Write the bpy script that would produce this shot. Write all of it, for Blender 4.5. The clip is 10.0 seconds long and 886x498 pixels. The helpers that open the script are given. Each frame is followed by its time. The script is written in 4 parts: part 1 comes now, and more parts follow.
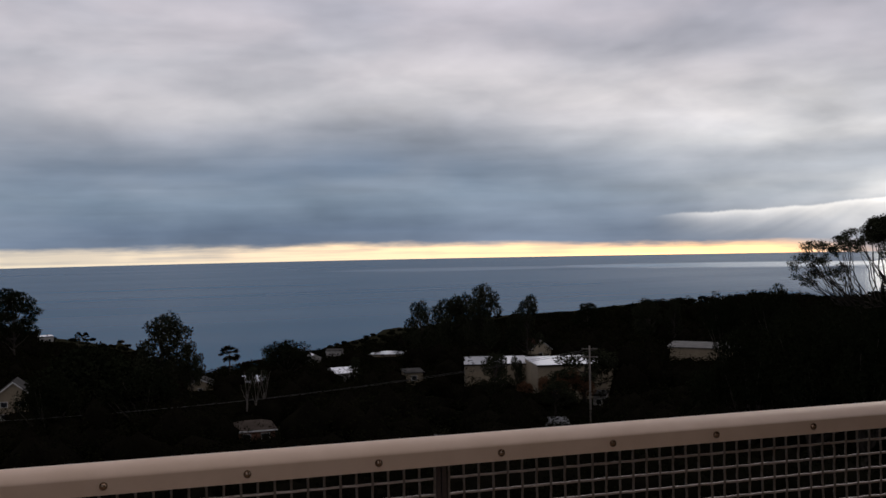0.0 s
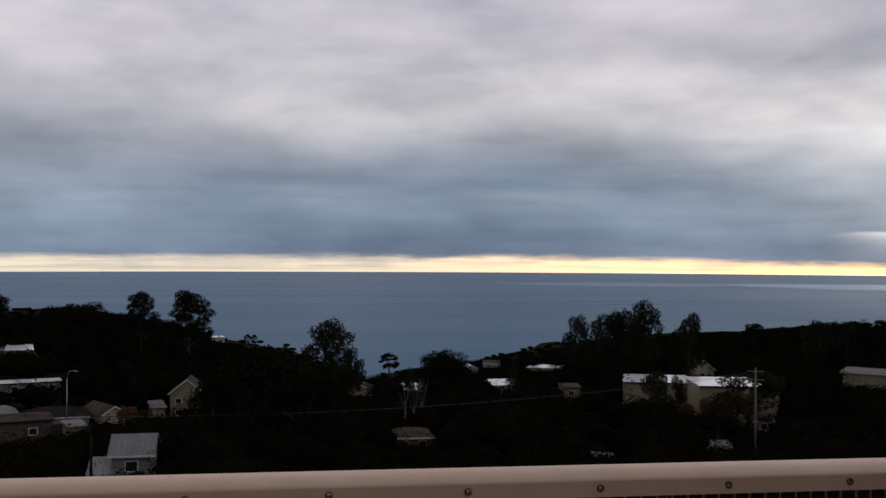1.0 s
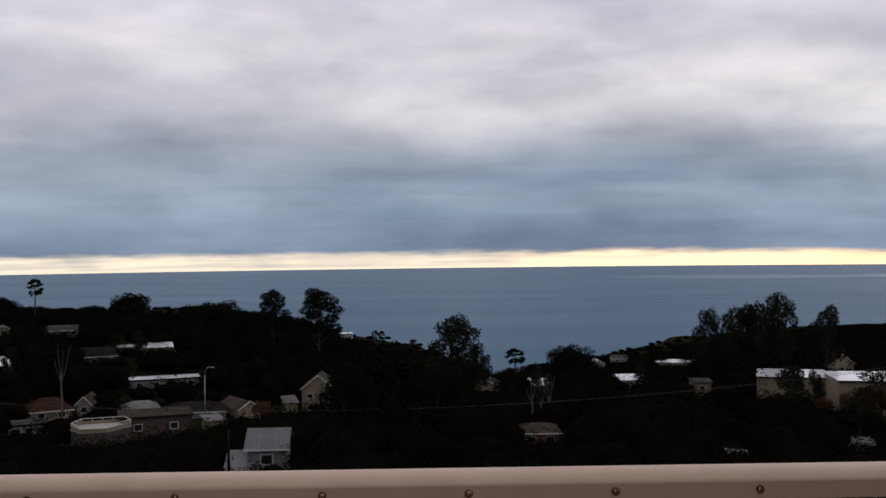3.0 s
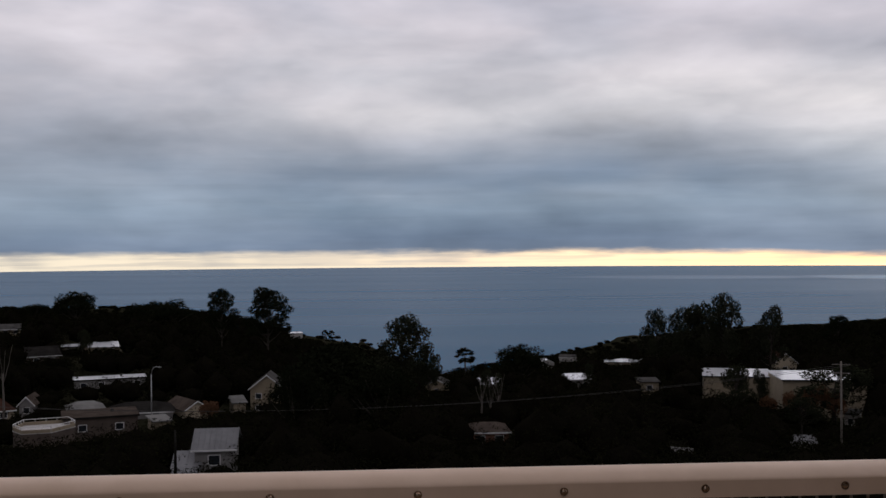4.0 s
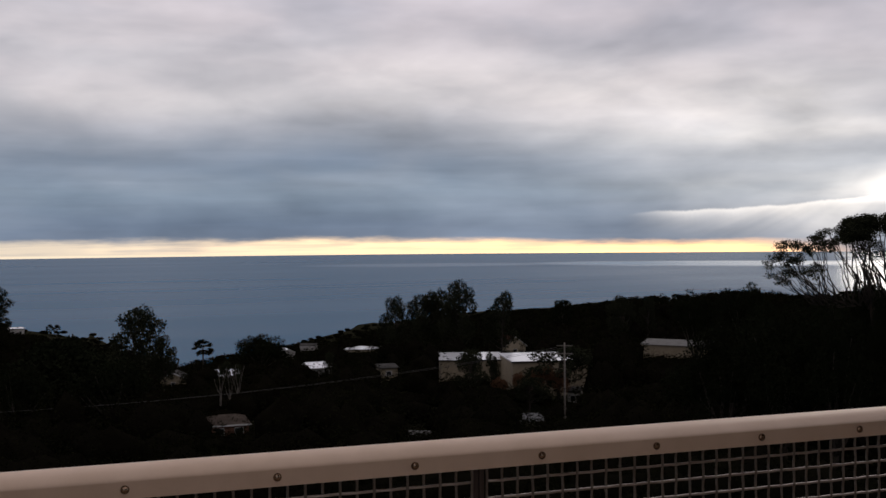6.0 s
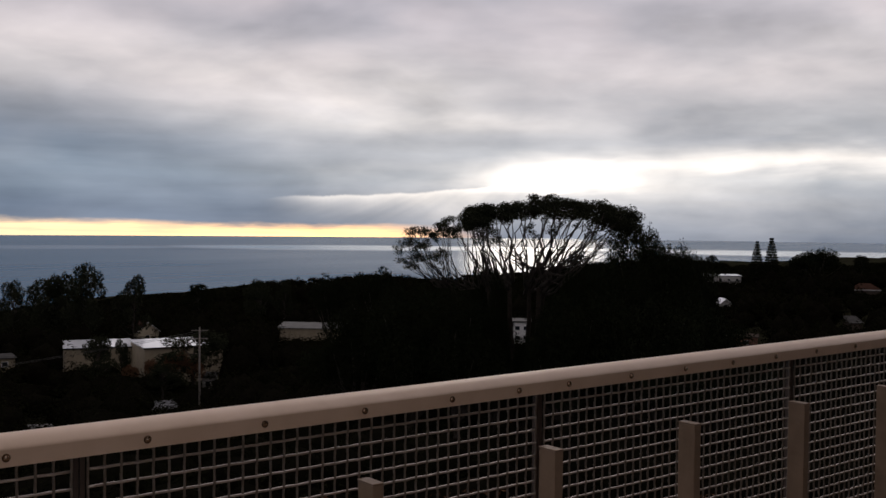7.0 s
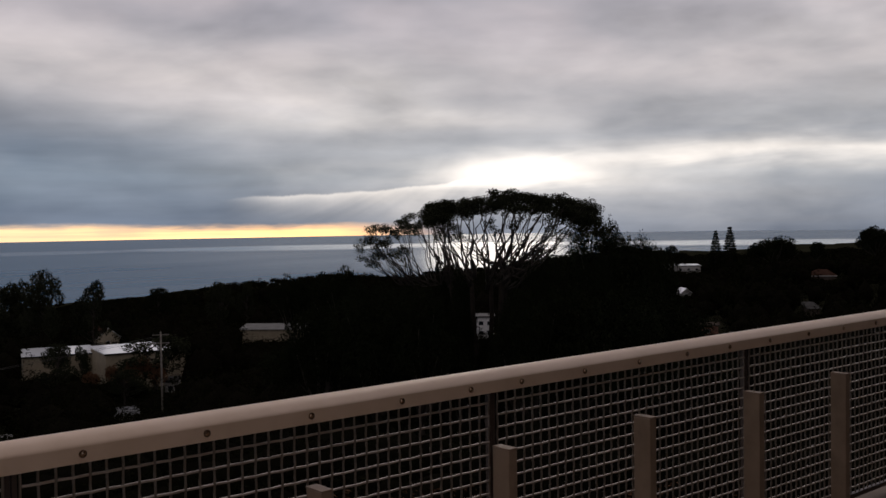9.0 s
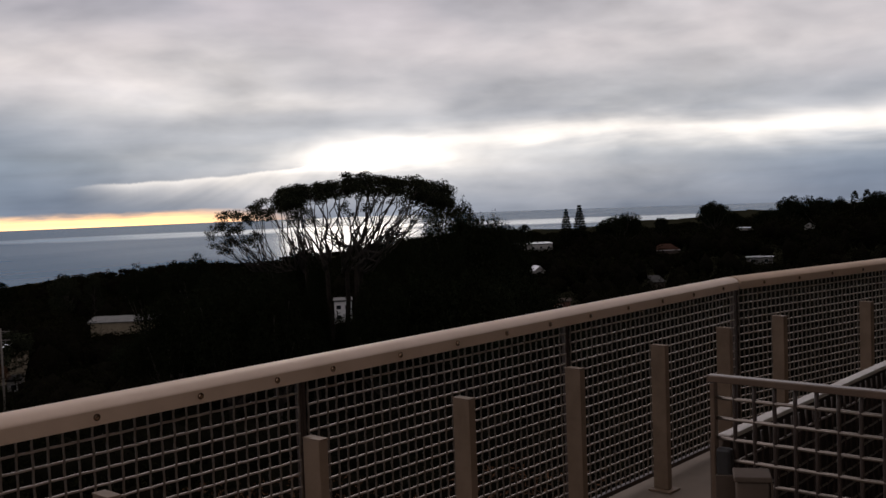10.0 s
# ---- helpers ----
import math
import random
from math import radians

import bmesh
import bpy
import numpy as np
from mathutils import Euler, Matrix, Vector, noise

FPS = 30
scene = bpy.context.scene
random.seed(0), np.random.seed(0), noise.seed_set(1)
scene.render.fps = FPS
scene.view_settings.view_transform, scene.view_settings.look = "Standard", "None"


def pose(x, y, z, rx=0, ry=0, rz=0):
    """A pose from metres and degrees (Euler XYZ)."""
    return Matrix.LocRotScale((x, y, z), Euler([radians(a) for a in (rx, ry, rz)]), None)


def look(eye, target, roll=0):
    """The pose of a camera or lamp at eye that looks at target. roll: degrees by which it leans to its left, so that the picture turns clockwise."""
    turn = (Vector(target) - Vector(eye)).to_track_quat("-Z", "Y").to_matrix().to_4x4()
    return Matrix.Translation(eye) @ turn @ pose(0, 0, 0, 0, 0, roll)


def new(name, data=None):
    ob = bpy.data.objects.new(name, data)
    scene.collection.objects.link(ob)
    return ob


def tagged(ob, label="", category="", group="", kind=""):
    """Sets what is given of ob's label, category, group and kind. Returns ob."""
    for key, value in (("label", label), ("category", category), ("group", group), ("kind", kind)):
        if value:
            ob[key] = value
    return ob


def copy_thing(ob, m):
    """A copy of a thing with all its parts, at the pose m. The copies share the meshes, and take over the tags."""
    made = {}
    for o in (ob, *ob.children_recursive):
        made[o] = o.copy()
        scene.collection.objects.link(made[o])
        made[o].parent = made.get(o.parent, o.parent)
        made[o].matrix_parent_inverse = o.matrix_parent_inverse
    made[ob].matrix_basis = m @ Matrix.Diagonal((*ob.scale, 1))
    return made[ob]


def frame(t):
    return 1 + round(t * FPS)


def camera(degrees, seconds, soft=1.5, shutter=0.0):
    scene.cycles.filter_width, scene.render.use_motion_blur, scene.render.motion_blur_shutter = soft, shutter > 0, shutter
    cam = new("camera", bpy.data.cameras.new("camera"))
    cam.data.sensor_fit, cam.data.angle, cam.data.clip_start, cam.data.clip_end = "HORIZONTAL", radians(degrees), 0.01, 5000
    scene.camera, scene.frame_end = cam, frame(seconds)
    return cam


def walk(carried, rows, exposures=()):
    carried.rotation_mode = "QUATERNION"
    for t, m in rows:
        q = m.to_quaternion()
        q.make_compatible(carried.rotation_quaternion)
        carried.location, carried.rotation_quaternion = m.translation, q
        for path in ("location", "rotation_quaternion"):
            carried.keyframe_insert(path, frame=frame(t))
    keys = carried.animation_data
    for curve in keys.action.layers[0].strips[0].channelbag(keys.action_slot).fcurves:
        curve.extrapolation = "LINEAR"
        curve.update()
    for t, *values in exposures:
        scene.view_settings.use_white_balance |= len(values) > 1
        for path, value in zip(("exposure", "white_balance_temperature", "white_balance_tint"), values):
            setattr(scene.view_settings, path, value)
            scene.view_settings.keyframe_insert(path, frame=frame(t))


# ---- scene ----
cam = camera(47.3, 10.0)

# seconds, eye x y z, yaw, pitch, roll
PATH = [
    (0.0, -0.284, -2.971, 1.695, -16.67, -0.47, 1.14),
    (0.5, -0.342, -2.941, 1.694, -11.85, 1.08, -0.02),
    (1.0, -0.462, -2.863, 1.709, -7.68, 0.31, -0.27),
    (1.5, -0.484, -2.742, 1.692, -3.25, -0.10, 0.35),
    (2.0, -0.489, -2.746, 1.690, 0.37, 0.05, 0.73),
    (2.5, -0.489, -2.726, 1.684, 0.18, 0.08, 0.77),
    (4.0, -0.488, -2.718, 1.689, -3.47, 0.02, 0.44),
    (4.5, -0.487, -2.714, 1.689, -5.04, -0.06, 0.31),
    (5.0, -0.483, -2.737, 1.694, -7.75, -0.15, 0.11),
    (6.5, -0.388, -2.763, 1.677, -27.55, -1.35, 0.17),
    (7.0, -0.367, -2.832, 1.678, -38.37, -1.64, -0.56),
    (7.5, -0.303, -2.802, 1.673, -41.15, -1.72, -0.19),
    (8.0, -0.285, -2.792, 1.675, -40.96, -1.69, 0.13),
    (8.5, -0.284, -2.796, 1.679, -40.79, -1.70, 0.47),
    (9.0, -0.277, -2.811, 1.681, -40.53, -1.83, 0.86),
    (9.5, -0.209, -2.849, 1.676, -42.32, -2.11, 1.53),
    (10.0, -0.048, -2.844, 1.669, -48.61, -3.00, 2.09),
]


def stance(x, y, z, yaw, pitch, roll):
    """A camera pose from its yaw to the left, its pitch up and its roll."""
    m = Matrix.Rotation(radians(yaw), 4, "Z") @ Matrix.Rotation(radians(90 + pitch), 4, "X") @ Matrix.Rotation(radians(-roll), 4, "Z")
    return Matrix.Translation((x, y, z)) @ m


# seconds, stops, kelvin, tint
EXPOSURE = [(0.0, -0.05, 6500, 10), (1.5, 0.04, 6500, 10), (2.2, 0.18, 6500, 10), (2.7, 0.22, 6500, 10), (4.0, 0.08, 6500, 10), (5.2, 0.08, 6500, 10), (6.5, 0.05, 6800, 12), (8.0, 0.0, 6800, 12), (9.0, -0.20, 6800, 12), (9.6, -0.18, 6800, 12), (10.0, 0.0, 6800, 12)]
walk(cam, [(t, stance(*row)) for t, *row in PATH], EXPOSURE)

# ---- light ----
SUN_BEARING, SUN_HEIGHT = 43.5, 5.5


class Graph:
    """Short calls for node trees."""

    def __init__(self, tree):
        self.tree = tree

    def node(self, kind, **inputs):
        n = self.tree.nodes.new(kind)
        for key, value in inputs.items():
            self.put(n.inputs[key.replace("_", " ")], value)
        return n

    def put(self, socket, value):
        if hasattr(value, "is_output"):
            self.tree.links.new(value, socket)
        else:
            socket.default_value = value

    def math(self, op, a, b=0.0, c=0.0, clamp=False):
        n = self.tree.nodes.new("ShaderNodeMath")
        n.operation, n.use_clamp = op, clamp
        for s, v in zip(n.inputs, (a, b, c)):
            self.put(s, v)
        return n.outputs[0]

    def step(self, v, lo, hi, a=0.0, b=1.0):
        n = self.tree.nodes.new("ShaderNodeMapRange")
        n.interpolation_type = "SMOOTHSTEP"
        for s, x in zip(n.inputs, (v, lo, hi, a, b)):
            self.put(s, x)
        return n.outputs[0]

    def mix(self, f, a, b):
        n = self.tree.nodes.new("ShaderNodeMix")
        n.data_type = "RGBA"
        self.put(n.inputs[0], f), self.put(n.inputs[6], a), self.put(n.inputs[7], b)
        return n.outputs[2]

    def ramp(self, v, stops):
        n = self.tree.nodes.new("ShaderNodeValToRGB")
        self.put(n.inputs[0], v)
        e = n.color_ramp.elements
        while len(e) < len(stops):
            e.new(0.5)
        for el, (p, col) in zip(e, stops):
            el.position, el.color = p, (*col, 1)
        return n.outputs[0]

    def noise(self, vec, scale, detail=4.0, rough=0.55, distort=0.0):
        n = self.tree.nodes.new("ShaderNodeTexNoise")
        self.put(n.inputs["Vector"], vec)
        for key, v in (("Scale", scale), ("Detail", detail), ("Roughness", rough), ("Distortion", distort)):
            self.put(n.inputs[key], v)
        return n.outputs[0]

    def join(self, x, y, z=0.0):
        n = self.tree.nodes.new("ShaderNodeCombineXYZ")
        for s, v in zip(n.inputs, (x, y, z)):
            self.put(s, v)
        return n.outputs[0]

    def blend(self, colour, tint):
        n = self.tree.nodes.new("ShaderNodeVectorMath")
        n.operation = "MULTIPLY"
        self.put(n.inputs[0], colour), self.put(n.inputs[1], tint)
        return n.outputs[0]

    def bell(self, az, el, a0, e0, wa, we):
        """A soft lump round a bearing and a height."""
        u = self.math("DIVIDE", self.math("SUBTRACT", az, a0), wa)
        v = self.math("DIVIDE", self.math("SUBTRACT", el, e0), we)
        d = self.math("ADD", self.math("MULTIPLY", u, u), self.math("MULTIPLY", v, v))
        return self.math("POWER", 2.718, self.math("MULTIPLY", d, -1.0))


def build_sky():
    world = bpy.data.worlds.new("sky")
    scene.world = world
    world.use_nodes = True
    world.node_tree.nodes.clear()
    g = Graph(world.node_tree)
    clear = g.node("ShaderNodeTexSky")
    clear.sky_type, clear.sun_disc = "NISHITA", False
    clear.sun_elevation, clear.sun_rotation = radians(SUN_HEIGHT), radians(SUN_BEARING)
    way = g.node("ShaderNodeTexCoord").outputs["Generated"]
    part = g.node("ShaderNodeSeparateXYZ", Vector=way)
    x, y, z = part.outputs
    el = g.math("MULTIPLY", g.math("ARCSINE", z), 57.2958)
    az = g.math("MULTIPLY", g.math("ARCTAN2", x, y), 57.2958)
    # the cloud deck in large soft lumps
    large = g.noise(g.join(g.math("MULTIPLY", az, 0.075), g.math("MULTIPLY", el, 0.23)), 1.0, 4.0, 0.48, 0.2)
    fine = g.noise(g.join(g.math("MULTIPLY", az, 0.15), g.math("MULTIPLY", el, 0.40), 3.7), 1.2, 4.0, 0.48, 0.2)
    # long level layers
    flat = g.join(g.math("MULTIPLY", az, 0.055), g.math("MULTIPLY", el, 0.36))
    layer = g.noise(flat, 1.25, 4.0, 0.5, 0.5)
    thin = g.noise(g.join(g.math("MULTIPLY", az, 0.05), g.math("MULTIPLY", el, 0.8)), 1.6, 4.0, 0.5, 0.4)
    wob = g.math("ADD", el, g.math("MULTIPLY", g.math("SUBTRACT", layer, 0.5), 2.2))
    body = g.ramp(g.math("DIVIDE", g.math("ADD", wob, 1.0), 17.0, clamp=True), [
        (0.0, (0.185, 0.230, 0.310)), (0.09, (0.180, 0.235, 0.325)), (0.20, (0.235, 0.300, 0.385)), (0.36, (0.300, 0.340, 0.410)),
        (0.52, (0.43, 0.435, 0.49)), (0.75, (0.50, 0.490, 0.55)), (1.0, (0.56, 0.54, 0.61))])
    tone = g.math("ADD", 0.12, g.math("ADD", g.math("MULTIPLY", large, 1.36), g.math("MULTIPLY", fine, 0.38)))
    tone = g.math("MULTIPLY", tone, g.math("ADD", 1.0, g.math("MULTIPLY", g.math("SUBTRACT", thin, 0.5), g.step(el, 3.5, 8.0, 0.36, 0.06))))
    # thinner and thicker cloud: bearing, height, half width, half height, strength
    glow = 0.0
    for e, rows in ((wob, ((45.0, 2.4, 4.2, 0.60, 0.95), (50.0, 3.2, 9.0, 0.35, 0.20), (41.0, 1.9, 3.0, 0.3, 0.25), (47.0, 2.0, 9.0, 1.5, 0.26), (57.0, 3.5, 6.5, 0.75, 0.62), (67.5, 2.9, 8.5, 0.7, 0.72), (78.0, 3.2, 9.0, 1.0, 0.5))),
                    (el, ((31.0, 7.2, 9.5, 2.2, 0.30), (17.0, 8.8, 8.5, 1.8, 0.17), (2.0, 7.2, 10.0, 1.0, 0.12), (-16.0, 12.0, 12.0, 2.5, 0.05), (38.5, 5.4, 8.0, 0.7, 0.22),
                          (46.0, 4.0, 18.0, 4.0, 0.13), (34.5, 2.6, 6.5, 2.0, 0.12), (58.0, 0.7, 9.0, 1.7, 0.19), (38.5, 0.7, 6.0, 1.1, 0.20), (1.0, 9.6, 12.0, 3.0, 0.10), (8.0, 4.2, 14.0, 0.9, -0.07), (64.0, 8.0, 16.0, 4.0, 0.20)))):
        for a0, e0, wa, we, k in rows:
            glow = g.math("ADD", glow, g.math("MULTIPLY", g.bell(az, e, a0, e0, wa, we), k))
    # a lit cloud edge that climbs to the thin place, crisp above and soft below
    rise = g.math("ADD", g.math("MULTIPLY", g.math("MAXIMUM", g.math("SUBTRACT", az, 29.2), 0.0), 0.036), g.math("MULTIPLY", g.math("MAXIMUM", g.math("SUBTRACT", az, 36.0), 0.0), 0.055))
    rise = g.math("ADD", rise, g.math("MULTIPLY", g.math("MAXIMUM", g.math("SUBTRACT", az, 41.0), 0.0), 0.14))
    ragged = g.noise(g.join(g.math("MULTIPLY", az, 0.55), 0.0, 4.1), 1.0, 4.0, 0.6)
    below = g.math("SUBTRACT", g.math("ADD", 1.02, g.math("ADD", rise, g.math("MULTIPLY", ragged, 0.42))), el)
    rim = g.math("MULTIPLY", g.step(below, -0.05, 0.12), g.math("POWER", 2.718, g.math("MULTIPLY", g.math("MAXIMUM", below, 0.0), -2.6)))
    rim = g.math("MULTIPLY", rim, g.math("MULTIPLY", g.step(az, 28.0, 32.0), g.step(az, 44.0, 49.0, 1.0, 0.0)))
    # rays that fan down from it
    fan = g.math("DIVIDE", g.math("SUBTRACT", az, 45.0), g.math("SUBTRACT", 5.2, g.math("MINIMUM", el, 4.0)))
    ray = g.step(g.noise(g.join(g.math("MULTIPLY", fan, 1.7), 0.0, 9.3), 1.6, 2.0, 0.5), 0.26, 0.72)
    rays = g.math("MULTIPLY", g.math("MULTIPLY", ray, g.step(below, 0.0, 0.25)), g.bell(az, el, 39.5, 0.7, 6.0, 1.2))
    glow = g.math("ADD", glow, g.math("MULTIPLY", rays, 0.22))
    glow = g.math("MULTIPLY", glow, g.math("ADD", 0.15, g.math("MULTIPLY", fine, 1.70)))
    glow = g.math("ADD", glow, g.math("MULTIPLY", rim, 0.62))
    lit = g.node("ShaderNodeVectorMath")
    lit.operation = "SCALE"
    g.put(lit.inputs[0], g.mix(g.step(large, 0.36, 0.62), g.blend(body, (0.97, 1.0, 1.03)), g.blend(body, (1.025, 1.0, 0.985)))), g.put(lit.inputs["Scale"], tone)
    add = g.node("ShaderNodeVectorMath")
    add.operation = "SCALE"
    g.put(add.inputs[0], (1.0, 0.895, 0.76)), g.put(add.inputs["Scale"], glow)
    both = g.node("ShaderNodeVectorMath")
    both.operation = "ADD"
    g.put(both.inputs[0], lit.outputs[0]), g.put(both.inputs[1], add.outputs[0])
    # the unseen sky overhead and behind is dimmed to set the light on the balcony
    thick = g.math("MULTIPLY", g.step(el, 13.0, 36.0, 1.0, 0.95), g.step(g.math("ADD", g.math("MULTIPLY", x, 0.64), g.math("MULTIPLY", y, 0.77)), -0.6, 0.1, 0.68, 1.0))
    deep = g.node("ShaderNodeVectorMath")
    deep.operation = "SCALE"
    g.put(deep.inputs[0], both.outputs[0]), g.put(deep.inputs["Scale"], thick)
    # the open strip under the cloud edge
    edge = g.math("ADD", g.math("ADD", el, g.step(az, 12.0, 30.0, 0.0, 0.28)), g.math("MULTIPLY", g.math("SUBTRACT", g.noise(flat, 4.0, 4.0, 0.6), 0.5), 0.7))
    strip = g.math("MULTIPLY", g.step(edge, -0.42, 0.10, 1.0, 0.0), g.step(az, 27.0, 42.0, 1.0, 0.0))
    shaft = g.step(g.noise(g.join(g.math("ADD", az, g.math("MULTIPLY", el, 0.5)), 0.0, 2.2), 0.17, 3.0, 0.5), 0.36, 0.60, 0.72, 1.0)
    bars = g.step(g.noise(g.join(g.math("MULTIPLY", az, 0.11), g.math("MULTIPLY", el, 3.2), 6.0), 1.0, 4.0, 0.6), 0.38, 0.58, 0.70, 1.0)
    low = g.step(el, -0.92, -0.74, 1.0, 0.0)
    strip = g.math("MULTIPLY", strip, g.math("MAXIMUM", g.math("MULTIPLY", shaft, bars), g.math("MULTIPLY", low, 0.93)))
    open_sky = g.mix(0.93, clear.outputs[0], g.mix(g.step(az, 2.0, 26.0), (0.86, 0.79, 0.66, 1), (0.84, 0.745, 0.575, 1)))
    colour = g.mix(strip, deep.outputs[0], open_sky)
    bg = g.node("ShaderNodeBackground", Color=colour, Strength=1.0)
    out = g.node("ShaderNodeOutputWorld")
    g.tree.links.new(bg.outputs[0], out.inputs[0])


build_sky()
sun = new("sun", bpy.data.lights.new("sun", "SUN"))
sun.data.energy, sun.data.angle, sun.data.color = 0.05, radians(8), (1.0, 0.93, 0.82)
sun.matrix_world = look((0, 0, 0), (-math.sin(radians(SUN_BEARING)), -math.cos(radians(SUN_BEARING)), -math.tan(radians(SUN_HEIGHT))))

# ---- materials ----


def material(name, dark, light, rough=0.6, metal=0.0, scale=3.0, fine=40.0, bump=0.15, spec=0.5, depth=0.01, vary=0.0):
    """Two tones mixed at two sizes of grain, with relief."""
    m = bpy.data.materials.new(name)
    m.use_nodes = True
    g = Graph(m.node_tree)
    bsdf = m.node_tree.nodes["Principled BSDF"]
    at = g.node("ShaderNodeTexCoord").outputs["Object"]
    a, b = g.noise(at, scale, 4.0, 0.6), g.noise(at, fine, 3.0, 0.6)
    f = g.math("ADD", g.math("MULTIPLY", g.step(a, 0.3, 0.7), 0.7), g.math("MULTIPLY", b, 0.3))
    if vary:
        info = g.node("ShaderNodeObjectInfo").outputs["Random"]
        f = g.math("ADD", f, g.math("MULTIPLY", g.math("SUBTRACT", info, 0.5), vary), clamp=True)
    g.put(bsdf.inputs["Base Color"], g.mix(f, (*dark, 1), (*light, 1)))
    g.put(bsdf.inputs["Roughness"], g.math("ADD", rough - 0.08, g.math("MULTIPLY", b, 0.16), clamp=True))
    bsdf.inputs["Metallic"].default_value = metal
    bsdf.inputs["Specular IOR Level"].default_value = spec
    if bump:
        n = g.node("ShaderNodeBump", Strength=bump, Distance=depth, Height=b)
        g.tree.links.new(n.outputs[0], bsdf.inputs["Normal"])
    return m


def leafy(name, dark, light):
    """Leaves: each clump its own tone."""
    m = bpy.data.materials.new(name)
    m.use_nodes = True
    g = Graph(m.node_tree)
    bsdf = m.node_tree.nodes["Principled BSDF"]
    island = g.node("ShaderNodeNewGeometry").outputs["Random Per Island"]
    big = g.noise(g.node("ShaderNodeTexCoord").outputs["Object"], 0.35, 3.0)
    wide = g.noise(g.node("ShaderNodeTexCoord").outputs["Object"], 0.06, 2.0)
    f = g.math("ADD", g.math("MULTIPLY", island, 0.35), g.math("MULTIPLY", g.step(big, 0.35, 0.65), 0.25))
    f = g.math("ADD", f, g.math("MULTIPLY", g.step(wide, 0.38, 0.66), 0.4))
    g.put(bsdf.inputs["Base Color"], g.mix(f, (*dark, 1), (*light, 1)))
    bsdf.inputs["Roughness"].default_value = 0.9
    rough = g.noise(g.node("ShaderNodeTexCoord").outputs["Object"], 1.6, 3.0, 0.7)
    n = g.node("ShaderNodeBump", Strength=0.9, Distance=0.8, Height=rough)
    g.tree.links.new(n.outputs[0], bsdf.inputs["Normal"])
    bsdf.inputs["Specular IOR Level"].default_value = 0.0
    return m


def sea_material():
    m = bpy.data.materials.new("sea_water")
    m.use_nodes = True
    g = Graph(m.node_tree)
    bsdf = m.node_tree.nodes["Principled BSDF"]
    at = g.node("ShaderNodeTexCoord").outputs["Object"]
    swell = g.noise(at, 0.02, 4.0, 0.6)
    lanes = g.node("ShaderNodeMapping", Vector=at, Scale=(0.0007, 0.0045, 1.0))
    calm = g.noise(lanes.outputs[0], 1.0, 3.0, 0.5)
    g.put(bsdf.inputs["Base Color"], g.mix(calm, (0.006, 0.080, 0.165, 1), (0.012, 0.098, 0.195, 1)))
    gloss = g.math("ADD", 0.18, g.math("MULTIPLY", calm, 0.14))
    bsdf.inputs["IOR"].default_value = 1.33
    # sun glints painted into gloss and tint, placed by view bearing: centre, half length and half width in metres,
    # turn, smoothness
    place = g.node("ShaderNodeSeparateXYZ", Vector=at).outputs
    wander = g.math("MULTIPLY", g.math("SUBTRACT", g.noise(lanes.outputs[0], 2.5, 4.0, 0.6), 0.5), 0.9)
    glint = 0.0
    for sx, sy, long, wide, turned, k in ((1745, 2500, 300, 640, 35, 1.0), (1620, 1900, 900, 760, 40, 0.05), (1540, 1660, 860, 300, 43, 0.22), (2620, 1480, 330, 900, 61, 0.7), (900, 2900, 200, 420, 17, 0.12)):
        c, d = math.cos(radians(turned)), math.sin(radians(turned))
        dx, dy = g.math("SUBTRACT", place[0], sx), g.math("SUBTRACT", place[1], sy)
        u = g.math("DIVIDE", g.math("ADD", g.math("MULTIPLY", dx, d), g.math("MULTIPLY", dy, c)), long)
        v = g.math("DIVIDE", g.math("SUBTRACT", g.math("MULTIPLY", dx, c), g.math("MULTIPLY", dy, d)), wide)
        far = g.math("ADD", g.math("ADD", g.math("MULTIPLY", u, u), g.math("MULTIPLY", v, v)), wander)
        glint = g.math("MAXIMUM", glint, g.step(far, 0.25, 1.15, k, 0.0))
    g.put(bsdf.inputs["Specular IOR Level"], g.math("ADD", 0.018, g.math("MULTIPLY", glint, 0.46)))
    g.put(bsdf.inputs["Specular Tint"], g.mix(glint, (0.45, 0.78, 1.0, 1), (1.0, 1.0, 1.0, 1)))
    g.put(bsdf.inputs["Roughness"], g.math("SUBTRACT", gloss, g.math("MULTIPLY", glint, 0.19), clamp=True))
    n = g.node("ShaderNodeBump", Strength=0.05, Distance=1.0, Height=swell)
    g.tree.links.new(n.outputs[0], bsdf.inputs["Normal"])
    return m


PAINT = material("beige_paint", (0.65, 0.462, 0.315), (0.755, 0.55, 0.395), 0.46, scale=5.0, fine=160.0, bump=0.06, depth=0.002)
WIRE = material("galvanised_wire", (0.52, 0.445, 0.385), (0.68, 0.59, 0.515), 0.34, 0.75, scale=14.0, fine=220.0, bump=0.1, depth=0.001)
# same wire, darker for the uprights: their shade is put into the colour
SHADED_WIRE = material("shaded_galvanised_wire", (0.22, 0.182, 0.150), (0.32, 0.268, 0.225), 0.38, 0.75, scale=14.0, fine=220.0, bump=0.1, depth=0.001)
STEEL = material("bolt_steel", (0.30, 0.19, 0.12), (0.46, 0.32, 0.22), 0.14, 1.0, scale=60.0, fine=300.0, bump=0.05, depth=0.001)
# dark brown put on where the stairwell and the added surfaces should be shaded
DARK_FILL = material("dark_fill", (0.030, 0.020, 0.014), (0.065, 0.045, 0.032), 0.8, scale=2.0, fine=30.0, bump=0.3, depth=0.004)
